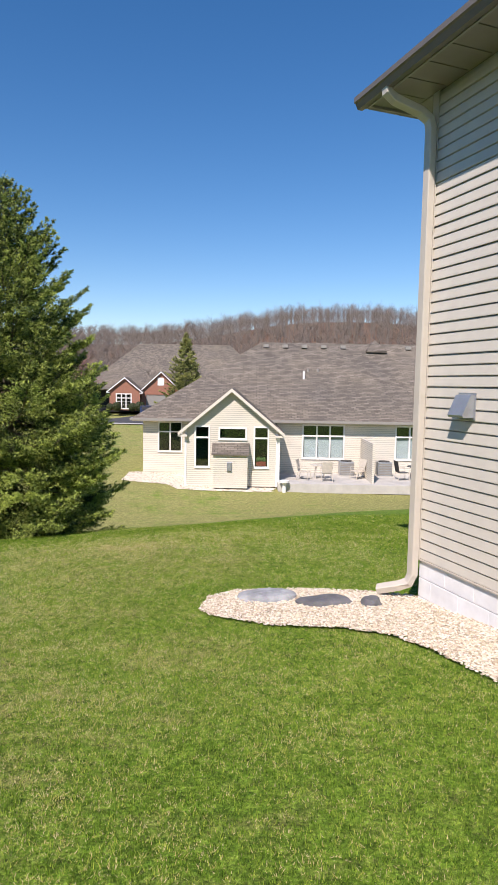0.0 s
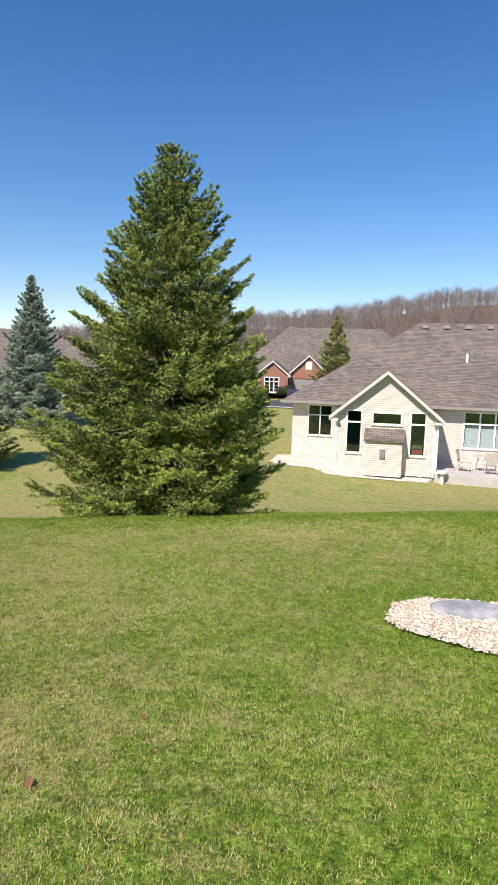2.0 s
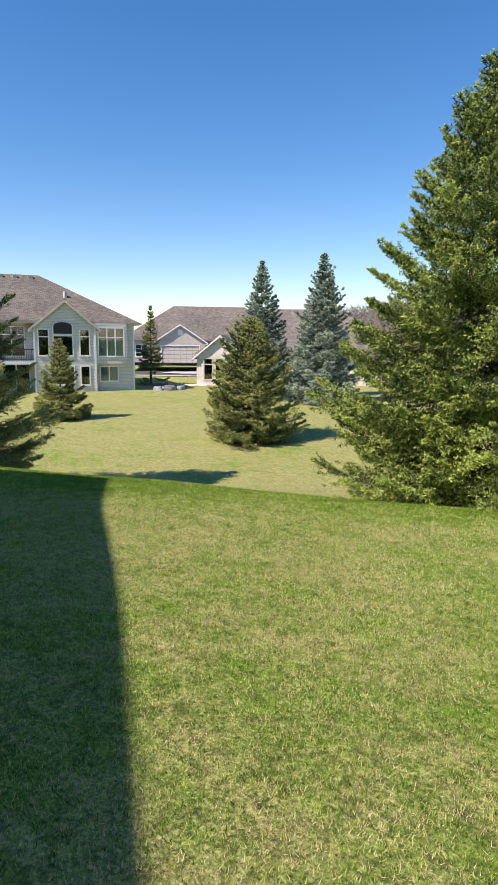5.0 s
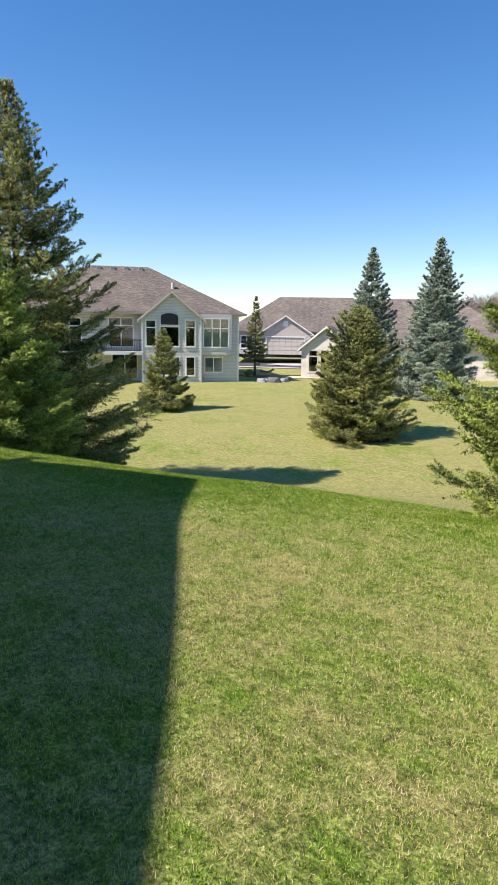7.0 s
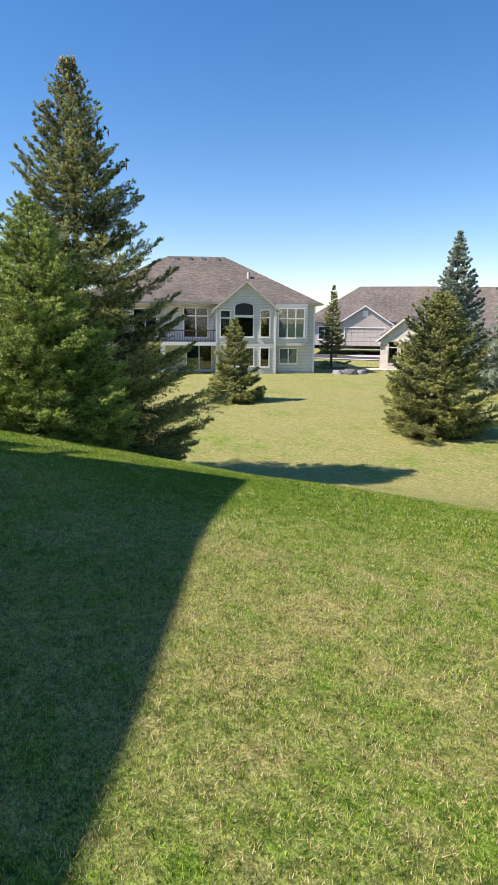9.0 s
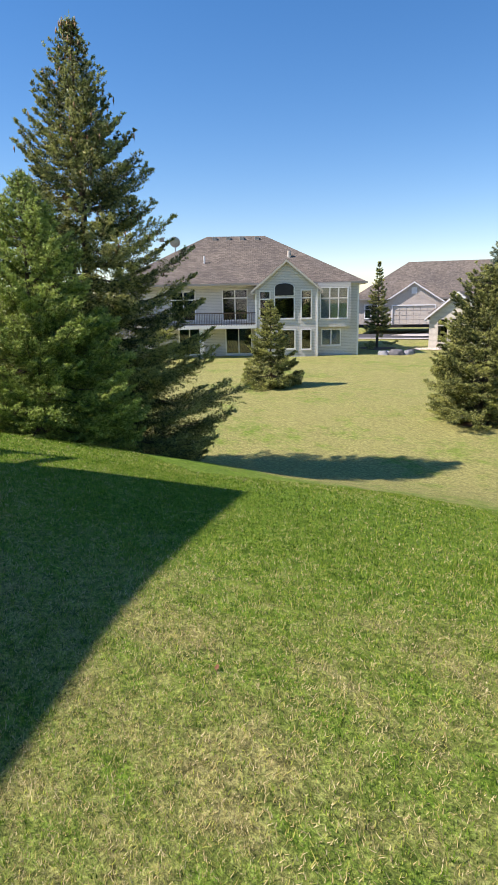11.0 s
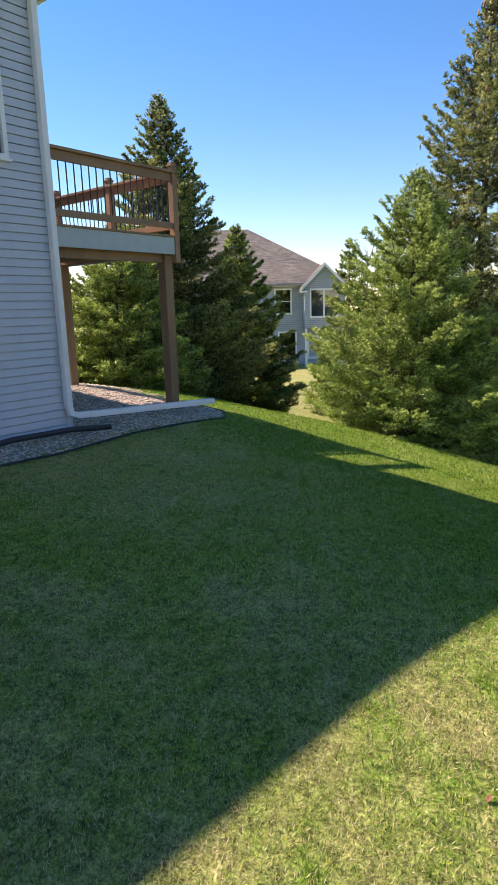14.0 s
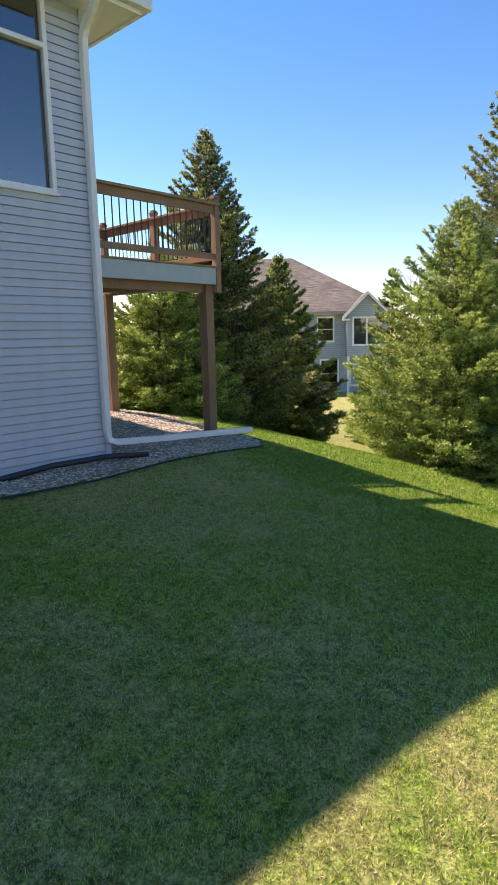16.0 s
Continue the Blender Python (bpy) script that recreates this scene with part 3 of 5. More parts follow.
# ---- gravel beds ----
def gravel_bed(name, outline, mat, label, n, size, edging=None):
    """A low bed that follows the ground inside an outline, heaped with stones."""
    o = np.array(outline)
    c = o.mean(0)
    holder = empty(name, pose(c[0], c[1], gz(*c)), label, "gravel bed", kind="stuff")

    def inside(px, py):
        r = np.zeros(len(px), bool)
        for (x0, y0), (x1, y1) in zip(o, np.roll(o, -1, 0)):
            hit = ((y0 > py) != (y1 > py)) & (px < (x1 - x0) * (py - y0) / (y1 - y0 + 1e-12) + x0)
            r ^= hit
        return r

    rng = np.random.default_rng(5)
    lo, hi = o.min(0), o.max(0)
    px, py = rng.uniform(lo[0], hi[0], n * 6), rng.uniform(lo[1], hi[1], n * 6)
    k = inside(px, py)
    px, py = px[k][:n], py[k][:n]
    z = ground_np(px, py) + 0.02 + rng.uniform(0, 0.02, len(px))
    u = np.array([(1, 0, 0), (-1, 0, 0), (0, 1, 0), (0, -1, 0), (0, 0, 1), (0, 0, -1), (0.66, 0.66, 0.5), (-0.66, 0.66, 0.5), (0.66, -0.66, 0.5), (-0.66, -0.66, 0.5)])
    tri = np.array([(0, 6, 4), (6, 2, 4), (2, 7, 4), (7, 1, 4), (1, 9, 4), (9, 3, 4), (3, 8, 4), (8, 0, 4), (0, 2, 6), (2, 1, 7), (1, 3, 9), (3, 0, 8)])
    s = size * rng.uniform(0.55, 1.25, (len(px), 1, 3)) * np.array([1, 0.8, 0.6])
    a = rng.uniform(0, math.tau, len(px))
    v = u[None] * s * (1 + rng.uniform(-0.2, 0.2, (len(px), len(u), 1)))
    ca, sa = np.cos(a)[:, None], np.sin(a)[:, None]
    v = np.stack([v[..., 0] * ca - v[..., 1] * sa, v[..., 0] * sa + v[..., 1] * ca, v[..., 2]], -1)
    v += np.stack([px, py, z], -1)[:, None] - np.array(holder.location)
    f = (tri[None] + np.arange(len(px))[:, None, None] * len(u)).reshape(-1, 3)
    me = big_mesh("stones", v.reshape(-1, 3), f, mat)
    st = new("stones", me)
    st.parent = holder
    tagged(st, kind="stuff")
    bm = bmesh.new()
    step = float(max(hi - lo)) / 60
    gx, gy = np.meshgrid(np.arange(lo[0], hi[0] + step, step), np.arange(lo[1], hi[1] + step, step))
    ok = inside(gx.ravel(), gy.ravel()).reshape(gx.shape)
    zz = ground_np(gx, gy) + 0.024 - holder.location.z
    vs = {}
    for i, j in zip(*np.nonzero(ok)):
        vs[i, j] = bm.verts.new((gx[i, j] - holder.location.x, gy[i, j] - holder.location.y, zz[i, j]))
    for i, j in vs:
        q = [(i, j), (i, j + 1), (i + 1, j + 1), (i + 1, j)]
        if all(k in vs for k in q):
            bm.faces.new([vs[k] for k in q])
    part("bed", bm, mat, holder)
    return holder


BED_A = [(-0.45, 5.63), (-0.32, 5.43), (0.22, 5.15), (0.8, 5.08), (1.19, 4.88), (1.41, 4.52), (1.56, 4.1), (1.72, 3.7), (2.1, 2.4), (3.2, 2.6), (2.55, 4.2), (1.85, 6.0), (1.72, 6.25), (1.23, 6.42), (0.57, 6.47), (-0.1, 6.35), (-0.39, 6.08)]
gravel_bed("gravel_bed", BED_A, PEBBLE, "cream river stones in a curved bed along the house", 26000, 0.0145)


def rock(name, x, y, sx, sy, sz, mat, label, seed, rz=0):
    bm = bmesh.new()
    bmesh.ops.create_icosphere(bm, subdivisions=4, radius=1)
    for v in bm.verts:
        d = 1 + 0.22 * noise.noise(v.co * 1.3 + Vector((seed, 0, 0))) + 0.08 * noise.noise(v.co * 4 + Vector((0, seed, 0)))
        v.co = Vector((v.co.x * sx * d, v.co.y * sy * d, max(-0.4, min(0.75, v.co.z)) * sz * d))
    ob = link(name, bm, mat, True)
    ob.matrix_basis = pose(x, y, gz(x, y) + 0.03, 0, 0, rz)
    return tagged(ob, label, "rock", "rocks in the gravel bed")


rock("boulder", 0.19, 6.02, 0.31, 0.19, 0.085, ROCK, "speckled grey granite boulder in cream gravel", 1.0, 10)
rock("boulder", 0.77, 5.87, 0.29, 0.15, 0.075, ROCK_DARK, "flat dark grey slab rock in cream gravel", 3.0, 15)
rock("boulder", 1.22, 5.85, 0.11, 0.1, 0.09, ROCK_DARK, "small dark grey rock below the downspout", 5.0, 40)


# ---- the shaded house with the deck ----
HB = empty("house", pose(-11.95, 2.45, -2.5, 0, 0, 148.2), "house back in shaded blue-grey lap siding", "house")
ZB = HB.location.z
B_SOF = 3.42 - ZB
LB = 13.0
OPEN_B = [(-1.98, 1.25 - ZB, 1.4, 2.1), (-6.5, 1.18 - ZB, 2.6, 2.1)]
coreB = wall(HB, SIDING_B, -LB, LB, 0.01, 0, B_SOF + 0.02, OPEN_B, thick=0.19)
boards(coreB, SIDING_B, -LB, LB, 0.12, int((B_SOF - 0.12) / 0.102), 0.102, [(-2.04, 1.19 - ZB, 1.52, 2.22), (-6.56, 1.12 - ZB, 2.72, 2.22)])
part("wall", boxes((-0.2, 0.2, 0, 0, 9, B_SOF)), SIDING_B, HB)
part("wall", boxes((-LB, 0.2, 0, -LB + 0.2, 9, B_SOF)), SIDING_B, HB)
part("wall", boxes((-LB + 0.2, 8.8, 0, -0.2, 9, B_SOF)), SIDING_B, HB)
part("unlit_backing", boxes((-LB + 0.2, 1.5, 0, -0.2, 1.6, B_SOF)), DARK, HB)
for ox, oz, w, c in ((-1.98, 1.25, 1.4, 2), (-6.5, 1.18, 2.6, 3)):
    window(HB, ox, oz - ZB, w, 2.1, -0.005, c, 0.5, TRIM_WHITE, glazing=GLASS_COATED, fw=0.055)
part("corner_post", boxes((-0.06, -0.032, 0, 0.03, -0.026, B_SOF), (0.002, -0.03, 0, 0.034, 0.09, B_SOF)), SIDING_B, HB)
part("soffit", boxes((-LB - 0.5, -0.44, B_SOF, 0.55, 9, B_SOF + 0.03)), TRIM_WHITE, HB, "white soffit boards")
part("fascia", boxes((-LB - 0.5, -0.46, B_SOF - 0.02, 0.57, -0.442, B_SOF + 0.17), (0.552, -0.44, B_SOF - 0.02, 0.57, 9, B_SOF + 0.17)), TRIM_WHITE, HB)
part("gutter", boxes((-LB - 0.5, -0.56, B_SOF + 0.03, 0.68, -0.462, B_SOF + 0.15), (0.572, -0.46, B_SOF + 0.03, 0.68, 9, B_SOF + 0.15), bevel=0.02), TRIM_WHITE, HB)
zr = B_SOF + 0.17
slab_roof([[(-LB - 0.6, -0.51, zr), (0.62, -0.51, zr), (-4.4, 4.4, zr + 2.6), (-LB + 4.4, 4.4, zr + 2.6)], [(0.62, -0.51, zr), (0.62, 9.4, zr), (-4.4, 4.4, zr + 2.6)], [(-LB - 0.6, 9.4, zr), (-LB - 0.6, -0.51, zr), (-LB + 4.4, 4.4, zr + 2.6)], [(0.62, 9.4, zr), (-LB - 0.6, 9.4, zr), (-LB + 4.4, 4.4, zr + 2.6), (-4.4, 4.4, zr + 2.6)]], ROOF, HB)
zs = gz(-11.9, 2.35) - ZB
part("downspout", square_tube([(-0.12, -0.5, B_SOF + 0.05), (-0.12, -0.48, B_SOF - 0.06), (-0.1, -0.38, B_SOF - 0.14), (-0.06, -0.16, B_SOF - 0.24), (-0.05, -0.085, B_SOF - 0.34), (-0.05, -0.075, B_SOF - 0.5), (-0.05, -0.075, zs + 1.0), (-0.05, -0.075, zs + 0.38), (-0.03, -0.09, zs + 0.27), (0.06, -0.12, zs + 0.24), (0.4, -0.14, zs + 0.22), (2.45, -0.42, zs + 0.14)], 0.1, 0.085, (0, 1, 0)), TRIM_WHITE, HB, "white downspout with a long ground extension")
part("splash_pipe", tube([(-3.4, -0.3, zs - 0.0), (-2.2, -0.28, zs + 0.02), (-1.0, -0.24, zs + 0.1), (-0.2, -0.3, zs + 0.1), (0.35, -0.42, zs + 0.06)], 0.038, 12), BLACK_PLASTIC, HB, "black corrugated drain pipe", True)


def hb(x, y):
    p = HB.matrix_basis @ Vector((x, y, 0))
    return (p.x, p.y)


BED_B = [hb(*q) for q in ((-9, -0.9), (-5, -0.95), (-2.5, -0.9), (-0.8, -0.85), (0.4, -0.75), (1.4, -0.75), (2.4, -0.7), (2.75, -0.3), (2.7, 0.6), (2.5, 3.2), (0.02, 3.2), (0.02, 0.1), (-0.3, 0.02), (-4.0, 0.02), (-9.0, 0.02))]
gravel_bed("gravel_bed", BED_B, PEBBLE_GREY, "brown river stones in an edged bed beneath the deck", 11000, 0.024)
ed = link("lawn_edging", tube([(*hb(x, y), gz(*hb(x, y)) + 0.025) for x, y in ((-9, -0.93), (-5, -0.98), (-2.5, -0.93), (-0.8, -0.88), (0.4, -0.78), (1.4, -0.78), (2.4, -0.73), (2.8, -0.33), (2.75, 0.6))], 0.013, 8), BLACK_PLASTIC, True)
tagged(ed, "black plastic lawn edging along the gravel", "edging")

DW, DD, DZ = 2.2, 3.0, 0.52 - ZB
DK = empty("deck", HB.matrix_basis @ pose(0, 0, 0), "raised cedar deck with black balusters and grey fascia", "deck")
part("fascia_board", boxes((0.04, -0.03, DZ - 0.28, DW, 0.012, DZ - 0.03), bevel=0.004), FASCIA, DK, "grey painted fascia board")
part("fascia_board", boxes((DW, -0.03, DZ - 0.28, DW + 0.04, DD, DZ - 0.03), bevel=0.004), FASCIA, DK)
for k in range(21):
    y = -0.05 + k * 0.146
    part("deck_board", boxes((0.04, y, DZ - 0.028, DW + 0.06, y + 0.14, DZ), bevel=0.003), WOOD, DK)
for k in range(6):
    x = 0.08 + k * 0.41
    part("joist", boxes((x, 0.014, DZ - 0.26, x + 0.04, DD, DZ - 0.03)), WOOD, DK)
part("beam", boxes((0.03, 0.1, DZ - 0.4, DW - 0.01, 0.18, DZ - 0.262)), WOOD, DK)
for x, y in ((DW - 0.2, 0.05), (DW - 0.2, DD - 0.25), (0.08, DD - 0.25)):
    g0 = gz(*hb(x, y)) - ZB
    part("support_post", boxes((x, y, g0 - 0.1, x + 0.16, y + 0.16, DZ - 0.262), bevel=0.006), WOOD, DK)


def rail(p, q, skip_end=False):
    (x0, y0), (x1, y1) = p, q
    L = math.hypot(x1 - x0, y1 - y0)
    ang = math.degrees(math.atan2(y1 - y0, x1 - x0))

    def laid(bm, name, mat):
        ob = part(name, bm, mat, DK)
        ob.matrix_basis = pose(x0, y0, DZ, 0, 0, ang)
    laid(boxes((0, -0.02, 0.78, L, 0.02, 0.9), bevel=0.004), "top_rail", WOOD)
    laid(boxes((-0.03, -0.07, 0.9, L + 0.03, 0.07, 0.94), bevel=0.006), "cap_rail", WOOD)
    laid(boxes((0, -0.02, 0.1, L, 0.02, 0.19), bevel=0.004), "bottom_rail", WOOD)
    n = int(L / 0.115)
    for k in range(1, n):
        b = part("baluster", tube([(k * L / n, 0, 0.12), (k * L / n, 0, 0.86)], 0.009, 6), METAL_BLACK, DK)
        b.matrix_basis = pose(x0, y0, DZ, 0, 0, ang)


rail((0.05, 0.0), (DW, 0.0))
rail((DW, 0.0), (DW, DD))
rail((DW, DD), (0.05, DD))
for x, y, lo in ((DW, 0.0, -0.4), (DW, DD / 2, 0), (DW, DD, -0.4), (0.15, DD, 0)):
    post = part("rail_post", boxes((x - 0.05, y - 0.05, DZ + lo, x + 0.05, y + 0.05, DZ + 1.0), bevel=0.005), WOOD, DK)
    part("post_cap", boxes((x - 0.06, y - 0.06, DZ + 1.0, x + 0.06, y + 0.06, DZ + 1.03), (x - 0.045, y - 0.045, DZ + 1.03, x + 0.045, y + 0.045, DZ + 1.06), bevel=0.008), WOOD, post)


# ---- the cream house below ----
HD = empty("house", pose(0.05, 30.5, -5.12), "single-storey cream house with brown shingle roof and back gable", "house")
Y = 3.3
ZE = 3.12
o_main = [(-5.05, 1.4, 1.2, 1.55)]
o_right = [(2.95, 1.15, 2.2, 1.75), (8.1, 1.15, 2.2, 1.75), (12.5, 1.15, 2.0, 1.75)]
wall(HD, SIDING_D, -5.95, 2.6, Y, 0, ZE, o_main)
wall(HD, SIDING_D, 1.48, 17.5, Y, 0, ZE, o_right)
window(HD, *o_main[0], Y, 2, 0.5)
for o in o_right:
    window(HD, *o, Y, 3, 0.55, behind=BLIND, fw=0.08)
o_g = [(-2.72, 1.02, 0.62, 1.95), (0.24, 1.02, 0.62, 1.95), (-1.52, 2.44, 1.26, 0.46)]
wall(HD, SIDING_D, -3.25, 4.6, 0, 0, ZE - 0.1, o_g, gable=1.8)
for o in o_g[:2]:
    window(HD, *o, 0, 1, 0.52, fw=0.08)
window(HD, *o_g[2], 0, 1, fw=0.08)
part("wall", boxes((-3.25, 0.185, 0, -3.07, Y, ZE - 0.1)), SIDING_D, HD)
part("wall", boxes((1.17, 0.185, 0, 1.35, Y, ZE - 0.1)), SIDING_D, HD)
part("unlit_backing", boxes((-3.0, 1.9, 0, 1.1, 1.95, ZE - 0.2)), DARK, HD)
part("flower_box", boxes((0.3, 0.2, 1.03, 0.8, 0.35, 1.25)), TERRACOTTA, HD, "red flower box inside the window")
bm = bmesh.new()
for k in range(14):
    bmesh.ops.create_icosphere(bm, subdivisions=1, radius=0.09, matrix=pose(0.35 + 0.03 * k, 0.27, 1.29 + 0.1 * abs(math.sin(k * 1.7))))
part("houseplant", bm, LEAFY, HD, "green plant behind the glass")
chase = part("chimney_chase", boxes((-1.82, -0.6, 0, -0.12, -0.004, 1.75)), SIDING_D, HD, "boxed fireplace chase in cream siding")
slab_roof([[(-1.9, -0.72, 1.7), (-0.04, -0.72, 1.7), (-0.04, -0.004, 2.2), (-1.9, -0.004, 2.2)]], ROOF, chase, 0.06, "chase_roof")
part("meter_box", boxes((-1.14, -0.68, 0.85, -0.9, -0.602, 1.3), bevel=0.02), METAL_GREY, chase, "grey utility meter box")
for x in (-3.29, 1.29):
    part("corner_post", boxes((x, -0.03, 0, x + 0.1, -0.002, ZE - 0.1)), TRIM_WHITE, HD)
part("unlit_floor", boxes((-3.0, 0.2, -0.3, 1.1, 3.3, 0.04)), DARK, HD)
gable_roof(HD, ROOF, -3.25, 1.35, 0, 8.0, ZE - 0.1, 1.92, over=0.35, trim=TRIM_CREAM)
part("downspout", square_tube([(1.6, -0.2, ZE - 0.4), (1.44, -0.06, ZE - 0.6), (1.44, -0.06, 0.3), (1.5, -0.3, 0.08)], 0.09, 0.07, (1, 0, 0)), TRIM_WHITE, HD)
closed_body(HD, SIDING_D, -5.95, 19, Y, 16.5, 0, ZE)
zr, ra, rb, rym = hip_roof(HD, ROOF, -5.95, 19, Y, 16.5, ZE + 0.12, 0.655)
for k, x in enumerate((0.75, 1.98, 3.2, 4.45, 5.7, 9.9)):
    part("roof_vent", extruded([(x, zr - 0.36), (x + 0.36, zr - 0.36), (x + 0.34, zr - 0.16), (x + 0.02, zr - 0.16)], 0.34, at=rym - 0.72), TRIM_DARK, HD)
for x, z, h in ((3.15, 2.3, 0.45), (3.45, 2.75, 0.16), (4.05, 2.75, 0.16)):
    yy = Y - 0.5 + (z + ZE - ZE) / 0.655
    part("vent_pipe", tube([(x, yy, ZE + 0.12 + z - 0.1), (x, yy, ZE + 0.12 + z + h)], 0.07, 10), TRIM_WHITE if h > 0.3 else TRIM_DARK, HD)
slab_roof([[(7.3, rym - 1.2, zr - 0.5), (8.6, rym - 1.2, zr - 0.5), (8.0, rym - 0.1, zr + 0.25)], [(8.6, rym - 1.2, zr - 0.5), (8.6, rym + 1, zr - 0.4), (8.0, rym - 0.1, zr + 0.25)], [(7.3, rym + 1, zr - 0.4), (7.3, rym - 1.2, zr - 0.5), (8.0, rym - 0.1, zr + 0.25)]], ROOF, HD)

patio = link("patio", boxes((1.45, 29.9, -5.3, 12.0, 33.78, -4.84), bevel=0.02), CONCRETE)
tagged(patio, "pale concrete patio slab behind the cream house", "patio", kind="structure")
PZ = -4.84
scr = link("privacy_screen", boxes((6.15, 30.3, PZ, 6.27, 33.7, PZ + 2.0), bevel=0.02), SIDING_D)
tagged(scr, "cream sided privacy screen between two patios", "screen wall")
bed = [(-6.6, 33.4), (-6.6, 31.2), (-4.2, 30.6), (-3.5, 29.6), (-1.5, 29.4), (1.2, 29.6), (1.4, 30.6), (-3.2, 30.6), (-3.3, 33.7), (-6.0, 33.7)]
gravel_bed("gravel_bed", bed, PEBBLE, "pale stone bed around the cream house gable", 1200, 0.05)


def air_conditioner(x, y):
    e = empty("air_conditioner", pose(x, y, PZ), "grey boxy air conditioner unit beside the wall", "air conditioner", "air conditioners")
    part("cabinet", boxes((-0.38, -0.38, 0.04, 0.38, 0.38, 0.78), bevel=0.03), METAL_GREY, e)
    for k in range(7):
        part("louver", boxes((-0.36, -0.395, 0.1 + k * 0.09, 0.36, -0.381, 0.15 + k * 0.09)), TRIM_DARK, e)
    part("top_grille", tube([(0, 0, 0.78), (0, 0, 0.82)], 0.3, 16), METAL_BLACK, e)
    part("base", boxes((-0.42, -0.42, 0, 0.42, 0.42, 0.04)), CONCRETE, e)


air_conditioner(5.3, 33.1)
air_conditioner(7.35, 33.1)


def patio_chair(x, y, rz, mat, label):
    e = empty("patio_chair", pose(x, y, PZ, 0, 0, rz), label, "chair", "chairs on the patio")
    part("seat", boxes((-0.26, -0.26, 0.4, 0.26, 0.26, 0.43), bevel=0.01), mat, e)
    b = part("backrest", boxes((-0.25, -0.015, 0, 0.25, 0.015, 0.6), bevel=0.008), mat, e)
    b.matrix_basis = pose(0, 0.27, 0.44, -12, 0, 0)
    for sx in (-1, 1):
        part("frame", tube([(sx * 0.28, -0.28, 0), (sx * 0.28, -0.26, 0.42), (sx * 0.28, -0.24, 0.64), (sx * 0.28, 0.25, 0.66), (sx * 0.28, 0.4, 1.05)], 0.016, 6), SCREEN_CHAIR, e)
        part("leg", tube([(sx * 0.28, 0.35, 0), (sx * 0.28, 0.24, 0.42)], 0.016, 6), SCREEN_CHAIR, e)


patio_chair(2.85, 31.3, 70, SCREEN_CHAIR, "beige sling patio chair on the concrete")
patio_chair(3.95, 30.9, 180, SCREEN_CHAIR, "beige sling patio chair facing the house")
patio_chair(5.7, 31.8, -60, SCREEN_CHAIR, "beige lounge chair beside the privacy screen")
patio_chair(8.0, 31.6, 100, METAL_BLACK, "black metal patio chair on the far patio")
for x, m in ((3.7, TRIM_TAN), (8.75, METAL_BLACK)):
    e = empty("patio_table", pose(x, 31.7, PZ), "round patio table on slim legs", "table", "patio tables")
    part("tabletop", tube([(0, 0, 0.7), (0, 0, 0.73)], 0.48, 24), m, e)
    for k in range(4):
        c, s = math.cos(k * 1.57 + 0.8), math.sin(k * 1.57 + 0.8)
        part("leg", tube([(0.36 * c, 0.36 * s, 0), (0.26 * c, 0.26 * s, 0.7)], 0.018, 6), m, e)
e = empty("birdbath", pose(1.75, 29.75, gz(1.75, 29.75)), "white stone birdbath on a pedestal", "birdbath")
part("pedestal", tube([(0, 0, 0), (0, 0, 0.08), (0, 0, 0.1), (0, 0, 0.5)], 0.1, 12), TRIM_WHITE, e)
part("bowl", tube([(0, 0, 0.5), (0, 0, 0.6)], 0.24, 16), TRIM_WHITE, e)


# ---- the pale two-storey house with arched window ----
HC = empty("house", pose(-43.8, 33.6, -4.85, 0, 0, 61.5), "pale grey walk-out house with gabled bay and balcony", "house")
ZE = 5.7
o_cg = [(-3.3, 3.1, 1.45, 1.5), (-4.45, 3.1, 0.72, 2.0), (-1.22, 3.1, 0.7, 2.05), (-3.1, 0.75, 1.3, 1.4), (-1.2, 0.7, 0.65, 1.45)]
wall(HC, SIDING_C, -4.8, 4.8, 0, 0, ZE - 0.2, o_cg, gable=2.0)
window(HC, *o_cg[0], 0, 1, fw=0.09)
window(HC, *o_cg[1], 0, 1, 0.55, fw=0.09)
window(HC, *o_cg[2], 0, 1, 0.55, fw=0.09)
window(HC, *o_cg[3], 0, 1, fw=0.09)
window(HC, *o_cg[4], 0, 1, fw=0.09)
arch = [(-0.72, 0), (0.72, 0)] + [(0.72 * math.cos(a), 0.62 + 0.3 * math.sin(a)) for a in np.linspace(0, math.pi, 12)]
aw = part("window", extruded([(-2.58 + a * 1.1, 4.78 + b * 1.06 - 0.04) for a, b in arch], 0.04, at=-0.05), TRIM_WHITE, HC, "arched top light over the bay window")
part("pane", extruded([(-2.58 + a, 4.8 + b) for a, b in arch], 0.02, at=-0.075), DARK, aw, "dark arched glass")
part("unlit_floor", boxes((-4.6, 0.2, -0.3, -0.1, 2.0, 0.04)), DARK, HC)
gable_roof(HC, ROOF_C, -4.8, 0.0, 0, 7.5, ZE - 0.2, 2.0, trim=TRIM_TAN)
o_cr = [(0.28, 3.05, 2.05, 2.25), (0.45, 0.95, 1.4, 1.15)]
wall(HC, SIDING_C, 0.0, 3.3, 0.55, 0, ZE, [o_cr[1]])
bay = part("bay", boxes((0.02, 0.1, 2.35, 0.24, 0.55, ZE), (2.37, 0.1, 2.35, 2.6, 0.55, ZE), (0.24, 0.1, 2.35, 2.37, 0.55, 3.0), (0.24, 0.1, 5.32, 2.37, 0.55, ZE)), SIDING_C, HC, "boxed-out bay with tall windows")
window(HC, 0.28, 3.05, 2.05, 2.25, 0.12, 3, 0.75, behind=BLIND, fw=0.09)
